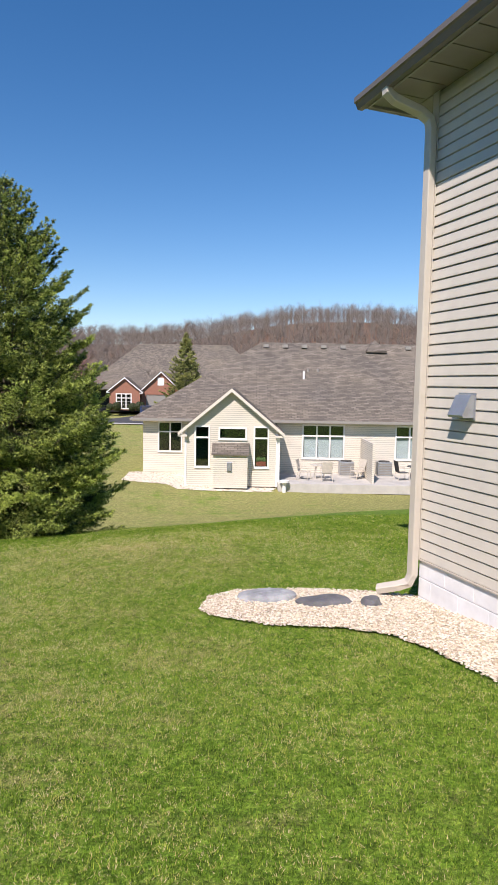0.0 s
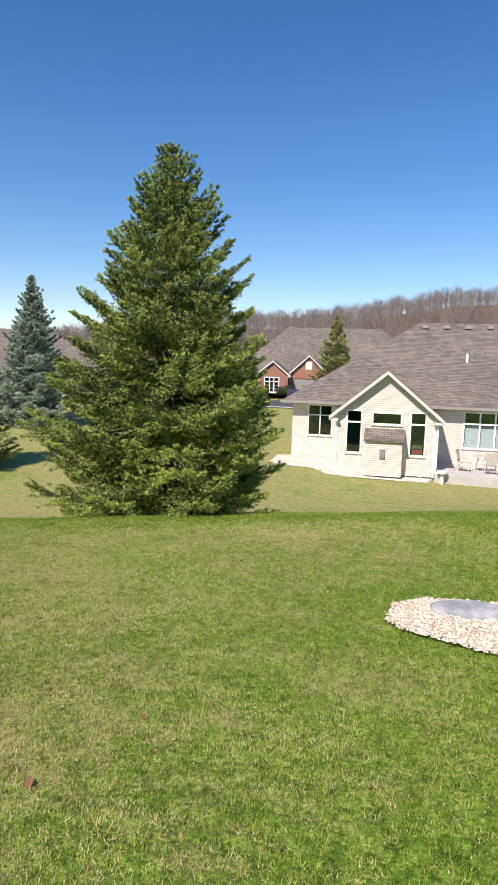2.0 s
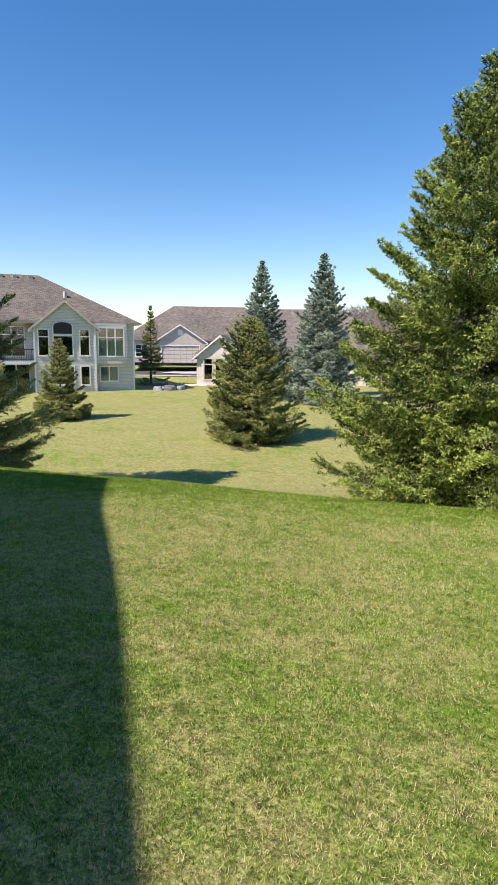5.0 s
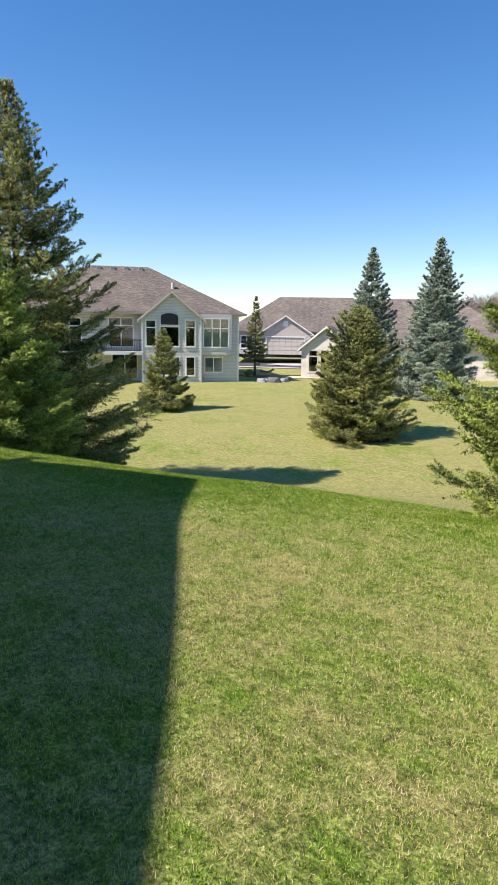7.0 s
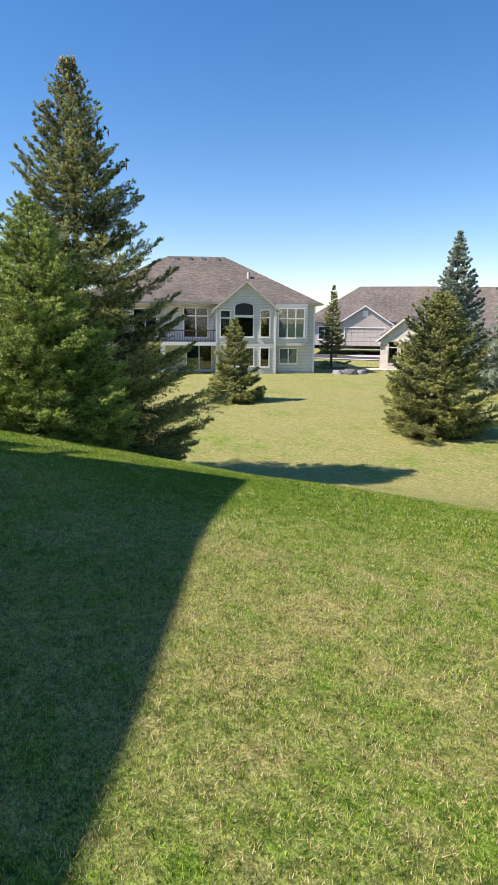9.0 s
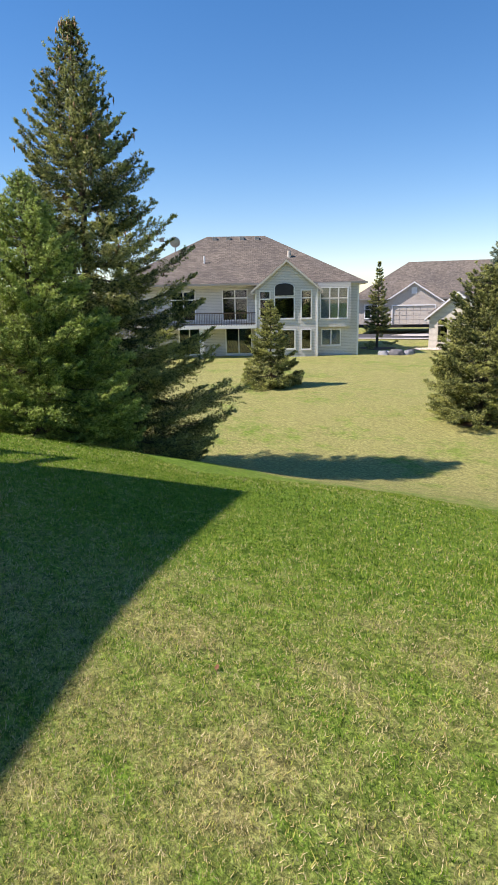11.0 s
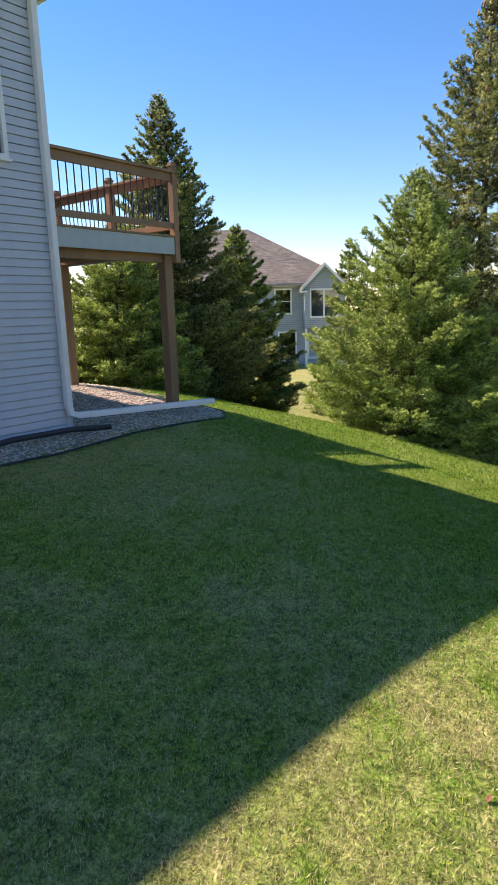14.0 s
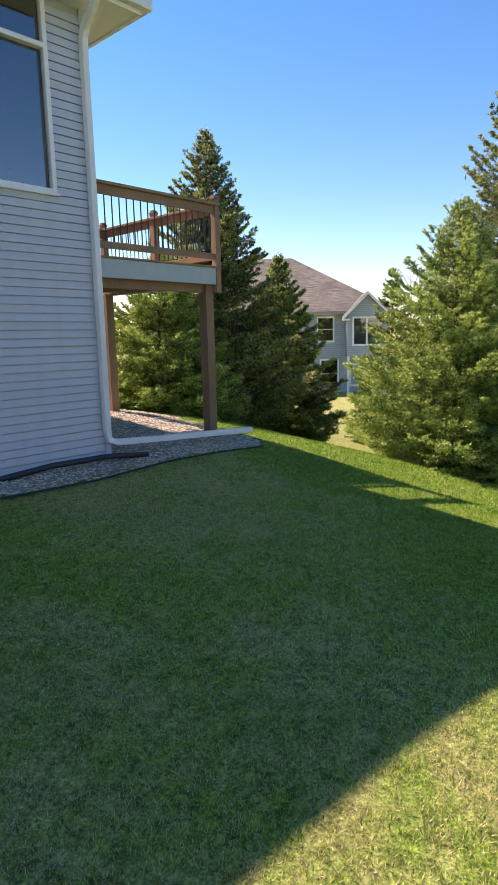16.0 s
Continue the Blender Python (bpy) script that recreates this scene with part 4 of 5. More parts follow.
window(HC, *o_cr[1], 0.55, 2, behind=BLIND, fw=0.09)
o_cl = [(-7.4, 3.0, 1.9, 2.3), (-7.2, 0.3, 2.0, 2.1), (-11.0, 0.3, 1.6, 2.0), (-11.5, 3.0, 1.8, 2.2)]
wall(HC, SIDING_C, -16, 11.2, 1.8, 0, ZE, o_cl)
for o in o_cl:
    window(HC, *o, 1.8, 2, 0.6 if o[1] > 2 else 0, fw=0.09)
part("wall", boxes((-4.8, 0.2, 0, -4.62, 1.8, ZE - 0.2)), SIDING_C, HC)
closed_body(HC, SIDING_C, -16, 3.3, 1.8, 15, 0, ZE)
part("wall", boxes((3.12, 0.74, 0, 3.298, 1.9, ZE)), SIDING_C, HC)
zr, ra, rb, rym = hip_roof(HC, ROOF_C, -16, 3.3, 0.8, 15, ZE + 0.1, 0.56)
for x in (-8.4, -7.2, -6.0, -4.7, -13):
    part("roof_vent", boxes((x, rym - 0.7, zr - 0.42, x + 0.4, rym - 0.35, zr - 0.1), bevel=0.03), TRIM_DARK, HC)
part("vent_pipe", tube([(-8.9, 3.4, ZE + 1.3), (-8.9, 3.4, ZE + 2.4)], 0.07, 8), TRIM_WHITE, HC)
part("flue", tube([(-1.9, 4.2, ZE + 2.0), (-1.9, 4.2, ZE + 2.75)], 0.16, 10), TRIM_TAN, HC)
dish = part("satellite_dish", tube([(-11.5, 6.0, ZE + 2.8), (-11.5, 5.9, ZE + 3.6)], 0.05, 8), METAL_GREY, HC, "grey satellite dish on a mast")
bm = bmesh.new()
bmesh.ops.create_uvsphere(bm, u_segments=16, v_segments=8, radius=0.45)
for v in bm.verts:
    v.co.y = v.co.y * 0.25
dd = part("reflector", bm, METAL_GREY, dish, smooth=True)
dd.matrix_basis = pose(-11.5, 5.8, ZE + 3.75, 20, 0, 0)
for x, y in ((-4.86, -0.03), (-0.08, -0.03), (3.2, 0.52)):
    part("corner_post", boxes((x, y, 0, x + 0.13, y + 0.027, ZE - 0.2)), TRIM_WHITE, HC)
balc = part("balcony", boxes((-13.5, -0.3, 2.35, -4.82, 1.795, 2.6)), TRIM_WHITE, HC, "white balcony with slim railing")
part("handrail", boxes((-13.5, -0.3, 3.5, -4.85, -0.22, 3.58)), BARK, balc)
part("bottom_rail", boxes((-13.5, -0.3, 2.7, -4.85, -0.24, 2.75)), BARK, balc)
for k in range(66):
    part("baluster", boxes((-13.5 + k * 0.13, -0.285, 2.6, -13.47 + k * 0.13, -0.255, 3.5)), BARK, balc)
for x in (-9.2, -13.4):
    part("support_post", boxes((x, -0.25, -0.1, x + 0.28, 0.03, 2.35)), TRIM_WHITE, balc)
slab = link("patio", boxes((-12, -1.5, -0.1, -4.9, 1.79, 0.03)), CONCRETE)
slab.matrix_basis = HC.matrix_basis.copy()
tagged(slab, "shaded concrete patio under the balcony", "patio", kind="structure")


# ---- spruces ----
def rot_about(v, axis, ang):
    c, s = np.cos(ang)[..., None], np.sin(ang)[..., None]
    return v * c + np.cross(axis, v) * s + axis * (np.sum(axis * v, -1, keepdims=True)) * (1 - c)


def unit(v):
    return v / (np.linalg.norm(v, axis=-1, keepdims=True) + 1e-9)


def spruce(x, y, height, radius, mat, label, seed, base=0.15, needle=0.035, spacing=0.016, twig_gap=0.075, levels=None, power=1.0, gaps=0.1, trunk_r=None, droop=0.0, z=None, group="", lean=0.0, bare_low=0.0, sub=1.0, shoulder=0.12, cones=0):
    """A spruce: tapered trunk, whorls of limbs, side twigs and needles, each a sliver of its own."""
    rng = np.random.default_rng(seed)
    g = gz(x, y) - 0.05 if z is None else z
    e = empty("spruce_tree", pose(x, y, g, 0, lean, rng.uniform(0, 360)), label, "tree", group)
    tr = trunk_r or height * 0.017
    bm = tube([(0.03 * math.sin(k), 0.03 * math.cos(k * 1.3), height * k / 12) for k in range(13)], tr, 9)
    for v in bm.verts:
        k = 1 - 0.96 * v.co.z / height
        v.co.x, v.co.y = v.co.x * k, v.co.y * k
    part("trunk", bm, BARK, e)
    levels = levels or int(height / 0.19)
    limb_p, limb_f, S, D, L, T = [], [], [], [], [], []
    for i in range(levels):
        h = base + (height - base) * (1 - (1 - min(1.0, max(0.0, (i + rng.uniform(-0.25, 0.25)) / levels))) ** 1.3)
        h = min(max(h, base), height * 0.985)
        f = h / height
        reach = radius * min(1.0, (1 - f) / (1 - shoulder)) ** power * (0.85 + 0.15 * sstep(0, 0.15, f)) + 0.06
        nb = int(round(9 + 5 * (1 - f)))
        a0 = rng.uniform(0, math.tau)
        for b in range(nb):
            if rng.random() < gaps or (f < bare_low and rng.random() < 0.8):
                continue
            a = a0 + b * math.tau / nb + rng.normal(0, 0.18)
            lobe = 1 + 0.13 * math.sin(3 * a + seed + 5 * f) + 0.09 * math.sin(7 * a + 9 * f)
            ln = reach * lobe * rng.uniform(0.82, 1.08)
            rise = -0.22 + 1.0 * f * f + 0.1 * f + rng.normal(0, 0.07) - droop
            n = max(4, int(ln / 0.16))
            s = np.linspace(0, 1, n)
            rad = s * ln
            zz = h + rise * rad + 0.16 * ln * s ** 2.6 - 0.1 * ln * np.sin(s * math.pi)
            c = np.stack([rad * math.cos(a), rad * math.sin(a), zz], -1)
            w = np.linspace(0.008 + 0.006 * ln, 0.003, n)
            side = np.array([-math.sin(a), math.cos(a), 0])
            ring = np.stack([c + side * w[:, None], c - side * w[:, None], c + np.array([0, 0, 1]) * w[:, None] * 1.4], 1)
            off = sum(len(p) for p in limb_p)
            limb_p.append(ring.reshape(-1, 3))
            for k in range(n - 1):
                for q in range(3):
                    limb_f.append((off + k * 3 + q, off + k * 3 + (q + 1) % 3, off + (k + 1) * 3 + (q + 1) % 3, off + (k + 1) * 3 + q))
            m = max(3, int(ln / twig_gap))
            ts = np.clip(0.22 + 0.78 * (np.arange(m) + rng.uniform(0, 1, m)) / m, 0, 0.99)
            p = np.stack([np.interp(ts, s, c[:, k]) for k in range(3)], -1)
            d = unit(np.gradient(c, axis=0))
            dd = unit(np.stack([np.interp(ts, s, d[:, k]) for k in range(3)], -1))
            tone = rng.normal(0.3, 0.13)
            up = np.broadcast_to(np.array([0, 0, 1.0]), dd.shape)
            for sg in (-1, 1):
                v = rot_about(dd, up, sg * rng.uniform(0.55, 1.0, m))
                v[:, 2] += rng.normal(-0.04, 0.16, m)
                v = unit(v)
                tl = (0.12 + 0.62 * ln * (1 - ts) * (0.3 + ts)) * rng.uniform(0.65, 1.2, m)
                tl = np.minimum((1.2 - 0.3 * f) * tl, 0.95) * (0.45 + 0.55 * min(1.0, ln / 0.9))
                S.append(p)
                D.append(v)
                L.append(tl)
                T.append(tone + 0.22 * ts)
                # shoots off each twig
                for fr in np.arange(0.25, 0.98, 0.13 / sub):
                    ok = tl * fr > 0.07
                    if not ok.any():
                        continue
                    for s2 in (-1, 1):
                        v2 = rot_about(v[ok], up[ok], s2 * rng.uniform(0.5, 0.95, ok.sum()))
                        v2[:, 2] += rng.normal(0.02, 0.22, ok.sum())
                        q = p[ok] + v[ok] * (tl[ok] * (fr + rng.uniform(-0.05, 0.05, ok.sum())))[:, None]
                        S.append(q)
                        D.append(unit(v2))
                        L.append((0.06 + 0.3 * tl[ok] * (1.05 - fr)) * rng.uniform(0.7, 1.25, ok.sum()))
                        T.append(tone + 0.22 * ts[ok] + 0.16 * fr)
            S.append(c[-2:-1] * 0.6 + c[-1:] * 0.4)
            D.append(unit(d[-1:] + np.array([0, 0, 0.15])))
            L.append(np.array([0.14 + 0.05 * ln]))
            T.append(np.array([tone + 0.4]))
    # leader
    for k in range(5):
        S.append(np.array([[0, 0, height * 0.985]]))
        D.append(unit(np.array([[rng.normal(0, 0.35) * (k > 0), rng.normal(0, 0.35) * (k > 0), 1]])))
        L.append(np.array([0.03 * height + 0.12]) * (1 if k == 0 else 0.4))
        T.append(np.array([0.7]))
    S, D, L, T = np.concatenate(S), np.concatenate(D), np.concatenate(L), np.concatenate(T)
    L = np.minimum(L, 0.6)
    cnt = np.maximum((L / spacing).astype(int), 4)
    idx = np.repeat(np.arange(len(S)), cnt)
    k = np.concatenate([np.arange(c) for c in cnt]) / np.repeat(cnt, cnt)
    ax = D[idx]
    o = S[idx] + ax * (k * L[idx])[:, None]
    o[:, 2] += -0.1 * (k ** 2) * L[idx]
    r = unit(np.cross(ax, rng.normal(size=ax.shape)))
    tip = unit(ax * rng.uniform(0.35, 0.9, (len(idx), 1)) + r)
    ln = needle * rng.uniform(0.7, 1.25, (len(idx), 1)) * (1 - 0.35 * k[:, None])
    wd = unit(np.cross(tip, rng.normal(size=ax.shape))) * needle * 0.2
    v = np.stack([o - wd, o + wd, o + tip * ln], 1).reshape(-1, 3)
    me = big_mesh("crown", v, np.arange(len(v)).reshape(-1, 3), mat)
    # tips paler as young growth; inner crown shade is put into the tone too
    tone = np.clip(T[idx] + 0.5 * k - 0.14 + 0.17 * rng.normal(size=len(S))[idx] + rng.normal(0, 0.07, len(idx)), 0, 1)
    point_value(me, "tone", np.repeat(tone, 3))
    crown = new("crown", me)
    crown.parent = e
    lp = np.concatenate(limb_p)
    lm = big_mesh("branchwork", lp, np.array(limb_f), BARK, 4)
    limbs = tagged(new("branchwork", lm), kind="stuff")
    limbs.parent = e
    if cones:
        # brown cones hanging under the upper limbs
        ends = lp.reshape(-1, 3, 3).mean(1)
        ends = ends[ends[:, 2] > height * 0.45]
        pick = ends[rng.integers(0, len(ends), cones)] + rng.normal(0, 0.05, (cones, 3))
        u = np.array([(0, 0, 0.02), (0.022, 0, -0.05), (-0.011, 0.019, -0.05), (-0.011, -0.019, -0.05), (0, 0, -0.15)])
        cv = pick[:, None] + u[None] * rng.uniform(0.8, 1.3, (cones, 1, 1))
        cf = np.array([(0, 1, 2), (0, 2, 3), (0, 3, 1), (4, 2, 1), (4, 3, 2), (4, 1, 3)])
        cm = big_mesh("cone_cluster", cv.reshape(-1, 3), (cf[None] + 5 * np.arange(cones)[:, None, None]).reshape(-1, 3), CONE)
        hung = tagged(new("cone_cluster", cm), kind="stuff")
        hung.parent = e
    return e


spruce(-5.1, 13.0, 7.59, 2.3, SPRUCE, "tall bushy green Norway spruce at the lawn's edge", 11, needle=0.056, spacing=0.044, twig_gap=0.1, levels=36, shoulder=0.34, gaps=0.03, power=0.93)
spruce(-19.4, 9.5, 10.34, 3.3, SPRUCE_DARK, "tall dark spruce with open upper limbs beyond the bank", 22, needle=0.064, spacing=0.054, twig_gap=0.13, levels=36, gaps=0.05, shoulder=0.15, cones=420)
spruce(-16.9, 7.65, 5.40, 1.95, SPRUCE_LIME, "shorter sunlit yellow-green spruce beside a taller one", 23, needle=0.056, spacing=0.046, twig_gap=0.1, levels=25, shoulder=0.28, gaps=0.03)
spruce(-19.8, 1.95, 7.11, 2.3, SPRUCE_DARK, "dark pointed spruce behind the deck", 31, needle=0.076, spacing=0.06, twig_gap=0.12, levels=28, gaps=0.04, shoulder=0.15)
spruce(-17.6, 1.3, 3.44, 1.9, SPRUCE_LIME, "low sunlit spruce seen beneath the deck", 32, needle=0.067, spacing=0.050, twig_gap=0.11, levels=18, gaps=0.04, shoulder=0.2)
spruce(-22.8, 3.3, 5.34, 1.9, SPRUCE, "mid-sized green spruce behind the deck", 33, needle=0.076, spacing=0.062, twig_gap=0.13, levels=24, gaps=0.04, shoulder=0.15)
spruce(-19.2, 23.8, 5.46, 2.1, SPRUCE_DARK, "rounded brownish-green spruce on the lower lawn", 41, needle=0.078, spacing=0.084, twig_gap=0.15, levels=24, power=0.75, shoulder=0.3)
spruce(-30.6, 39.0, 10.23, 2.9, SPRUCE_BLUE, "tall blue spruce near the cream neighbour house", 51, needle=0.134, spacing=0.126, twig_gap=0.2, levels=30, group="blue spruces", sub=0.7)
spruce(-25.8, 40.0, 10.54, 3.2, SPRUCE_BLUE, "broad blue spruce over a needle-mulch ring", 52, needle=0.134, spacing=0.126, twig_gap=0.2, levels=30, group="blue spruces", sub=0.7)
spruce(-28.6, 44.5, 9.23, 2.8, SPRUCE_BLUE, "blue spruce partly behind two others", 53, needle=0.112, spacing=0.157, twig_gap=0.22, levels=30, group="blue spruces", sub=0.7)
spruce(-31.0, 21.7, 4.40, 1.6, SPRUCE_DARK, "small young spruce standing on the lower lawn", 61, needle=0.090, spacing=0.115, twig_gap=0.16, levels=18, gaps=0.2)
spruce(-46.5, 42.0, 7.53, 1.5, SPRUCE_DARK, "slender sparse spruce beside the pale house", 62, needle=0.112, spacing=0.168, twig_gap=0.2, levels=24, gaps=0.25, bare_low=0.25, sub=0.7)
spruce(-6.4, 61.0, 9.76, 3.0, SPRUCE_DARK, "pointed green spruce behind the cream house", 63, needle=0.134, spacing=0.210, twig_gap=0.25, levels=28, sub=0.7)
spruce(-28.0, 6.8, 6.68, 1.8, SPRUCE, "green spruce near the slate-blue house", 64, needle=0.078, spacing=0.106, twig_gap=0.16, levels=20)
for x, y, r in ((-25.8, 40.0, 2.4), (-18.9, 23.8, 1.2), (-46.5, 42, 1.6), (-31.0, 21.7, 0.7)):
    bm = bmesh.new()
    ring = [(r * (1 + 0.12 * math.sin(3 * a + x)) * math.cos(a), r * (1 + 0.12 * math.sin(3 * a + x)) * math.sin(a)) for a in np.linspace(0, math.tau, 28, endpoint=False)]
    cv = bm.verts.new((0, 0, 0.1))
    rv = [bm.verts.new((px, py, gz(x + px, y + py) - gz(x, y) + 0.015)) for px, py in ring]
    for k in range(28):
        bm.faces.new((rv[k], rv[(k + 1) % 28], cv))
    m = link("mulch_ring", bm, MULCH, True)
    m.location = (x, y, gz(x, y))
    tagged(m, "brown needle mulch ring under a spruce", "mulch", "mulch rings")


# ---- bare deciduous trees ----
def bare_tree_mesh(name, places, mat, heights, seed, twigs=34, width=1.0):
    rng = np.random.default_rng(seed)
    V = []
    for (x, y, z), h in zip(places, heights):
        o = np.array([x, y, z])
        side = np.array([1, 0, 0]) * 0.009 * h * width
        V.append(np.stack([o - side, o + side, o + np.array([0, 0, h * 0.85])]))
        a = rng.uniform(0, math.tau, twigs)
        st = rng.uniform(0.2, 0.8, twigs)
        ln = h * rng.uniform(0.18, 0.42, twigs) * (1.15 - 0.7 * st)
        up = rng.uniform(0.5, 1.6, twigs)
        d = unit(np.stack([np.cos(a), np.sin(a), up], -1))
        s = o + np.stack([np.zeros(twigs), np.zeros(twigs), st * h * 0.85], -1)
        t = s + d * ln[:, None]
        w = unit(np.cross(d, rng.normal(size=d.shape))) * 0.0045 * h * width
        V.append(np.stack([s - w, s + w, t], 1).reshape(-1, 3))
        for fr in (0.35, 0.6, 0.8):
            s2 = s + d * ln[:, None] * fr
            d2 = unit(d + rng.normal(0, 0.55, d.shape))
            t2 = s2 + d2 * ln[:, None] * 0.45
            V.append(np.stack([s2 - w * 0.6, s2 + w * 0.6, t2], 1).reshape(-1, 3))
    V = np.concatenate(V)
    return big_mesh(name, V, np.arange(len(V)).reshape(-1, 3), mat)


def hill_z(x, y):
    d = np.clip((y - 150 - 0.1 * x) / 150, 0, 1)
    fade = 0.7 * sstep(-170, -60, x) + 0.3 * sstep(-60, 30, x)
    return -4 + (d * d * (3 - 2 * d)) * (8 + 24 * fade + 3 * np.sin(x * 0.03))


xs, ys = np.linspace(-160, 380, 60), np.linspace(140, 420, 30)
gx, gy = np.meshgrid(xs, ys)
idx = np.arange(gx.size).reshape(gx.shape)
f = np.stack([idx[:-1, :-1], idx[:-1, 1:], idx[1:, 1:], idx[1:, :-1]], -1).reshape(-1, 4)
me = big_mesh("hill", np.stack([gx, gy, hill_z(gx, gy)], -1).reshape(-1, 3), f, MULCH, 4)
me.shade_smooth()
tagged(new("hill", me), "brown leaf-covered hillside in the distance", "hill", kind="structure")
rng = np.random.default_rng(3)
n = 7000
px, py = rng.uniform(-150, 230, n), 175 + 140 * rng.random(n) ** 1.2
pl = np.stack([px, py, hill_z(px, py) - 0.3], -1)
me = bare_tree_mesh("woods", pl, BARE, rng.uniform(7, 12.5, n), 8, 20, 1.15)
tagged(new("woods", me), "leafless grey-brown woods covering the far hill", "woods", kind="stuff")
me = bare_tree_mesh("bare_tree", [(-23, 84, -4.2)], BARE_RED, [10.5], 12, 150, 0.7)
tagged(new("bare_tree", me), "leafless reddish tree near the brick house", "tree", "bare trees")
for x, y, h, s in ((-15.5, 92, 9.0, 13), (2, 88, 9.5, 14), (-36, 66, 8.5, 15), (-52, 9, 10.5, 16), (-34, 62, 7.5, 17)):
    me = bare_tree_mesh("bare_tree", [(x, y, gz(x, y) - 0.1)], BARE, [h], s, 90, 0.8)
    tagged(new("bare_tree", me), "leafless grey tree beyond the houses", "tree", "bare trees")


# ---- the slate-blue house past the deck ----
HF = empty("house", pose(-43.7, 4.6, -4.3, 0, 0, 97), "slate-blue two-storey house with a projecting bay", "house")
ZE = 5.15
o_f = [(-1.75, 3.4, 0.95, 1.45), (-1.55, 0.35, 1.05, 1.75), (-4.6, 3.4, 1.2, 1.4), (-8.8, 3.4, 1.5, 1.4), (-9.0, 0.35, 1.4, 1.9), (-11.6, 3.4, 1.2, 1.4)]
wall(HF, SIDING_F, -14, 16.8, 1.5, 0, ZE, o_f)
for o in o_f:
    window(HF, *o, 1.5, 1 if o[2] < 1.3 else 2, 0.0, grid=1, fw=0.1)
bayw = [(0.42, 3.15, 1.6, 1.6)]
wall(HF, SIDING_F, 0, 2.5, 0, 2.4, ZE - 2.4, bayw, gable=1.25)
window(HF, *bayw[0], 0, 2, fw=0.1)
part("bay_side", boxes((0, 0.185, 2.4, 0.16, 1.5, ZE), (2.34, 0.185, 2.4, 2.5, 1.5, ZE), (0, 0.185, 2.4, 2.5, 1.5, 2.5)), SIDING_F, HF)
window(HF, 0.4, 0.5, 1.6, 1.3, 1.49, 2, fw=0.1)
part("support_post", boxes((0.02, 0.05, -0.1, 0.16, 0.19, 2.4)), TRIM_WHITE, HF)
part("support_post", boxes((2.34, 0.05, -0.1, 2.48, 0.19, 2.4)), TRIM_WHITE, HF)
gable_roof(HF, ROOF, 0, 2.5, 0, 5, ZE, 1.25, over=0.3)
closed_body(HF, SIDING_F, -14, 2.8, 1.5, 14, 0, ZE)
hip_roof(HF, ROOF, -14, 2.8, 1.5, 14, ZE + 0.1, 0.62)

# ---- the small cream house with a white gable ----
HG = empty("house", pose(-43.0, 44.7, -5.0, 0, 0, 34), "cream bungalow with a white-trimmed gable end", "house")
o_g = [(0.75, 0.9, 0.75, 1.9), (1.85, 0.9, 0.75, 1.9)]
wall(HG, SIDING_D, 0, 4.6, 0, 0, 3.2, o_g, gable=1.9)
for o in o_g:
    window(HG, *o, 0, 1, 0.5, TRIM_TAN, fw=0.1)
gable_roof(HG, ROOF, 0, 4.6, 0, 8, 3.2, 1.9)
part("wall", boxes((0, 0.19, 0, 0.18, 3.5, 3.2)), SIDING_D, HG)
o_g2 = [(6.2, 0.7, 1.2, 2.0), (9.5, 0.7, 2.0, 2.0)]
wall(HG, SIDING_D, 4.4, 16, 3.0, 0, 3.2, o_g2)
for o in o_g2:
    window(HG, *o, 3.0, 2, fw=0.1)
closed_body(HG, SIDING_D, 0, 20.4, 3.0, 16, 0, 3.2)
zr, ra, rb, rym = hip_roof(HG, ROOF, 0, 20.4, 3.0, 16, 3.4, 0.66)
for k in range(5):
    part("roof_vent", boxes((9.5 + k * 0.8, rym - 0.8, zr - 0.5, 9.95 + k * 0.8, rym - 0.4, zr - 0.12), bevel=0.03), TRIM_DARK, HG)
rockp = [(-43.4, 45.0), (-44.1, 44.0), (-42.8, 43.2), (-41.5, 44.2), (-41.8, 45.2)]
gravel_bed("gravel_bed", rockp, PEBBLE, "pale stone bed at the bungalow corner", 260, 0.09)


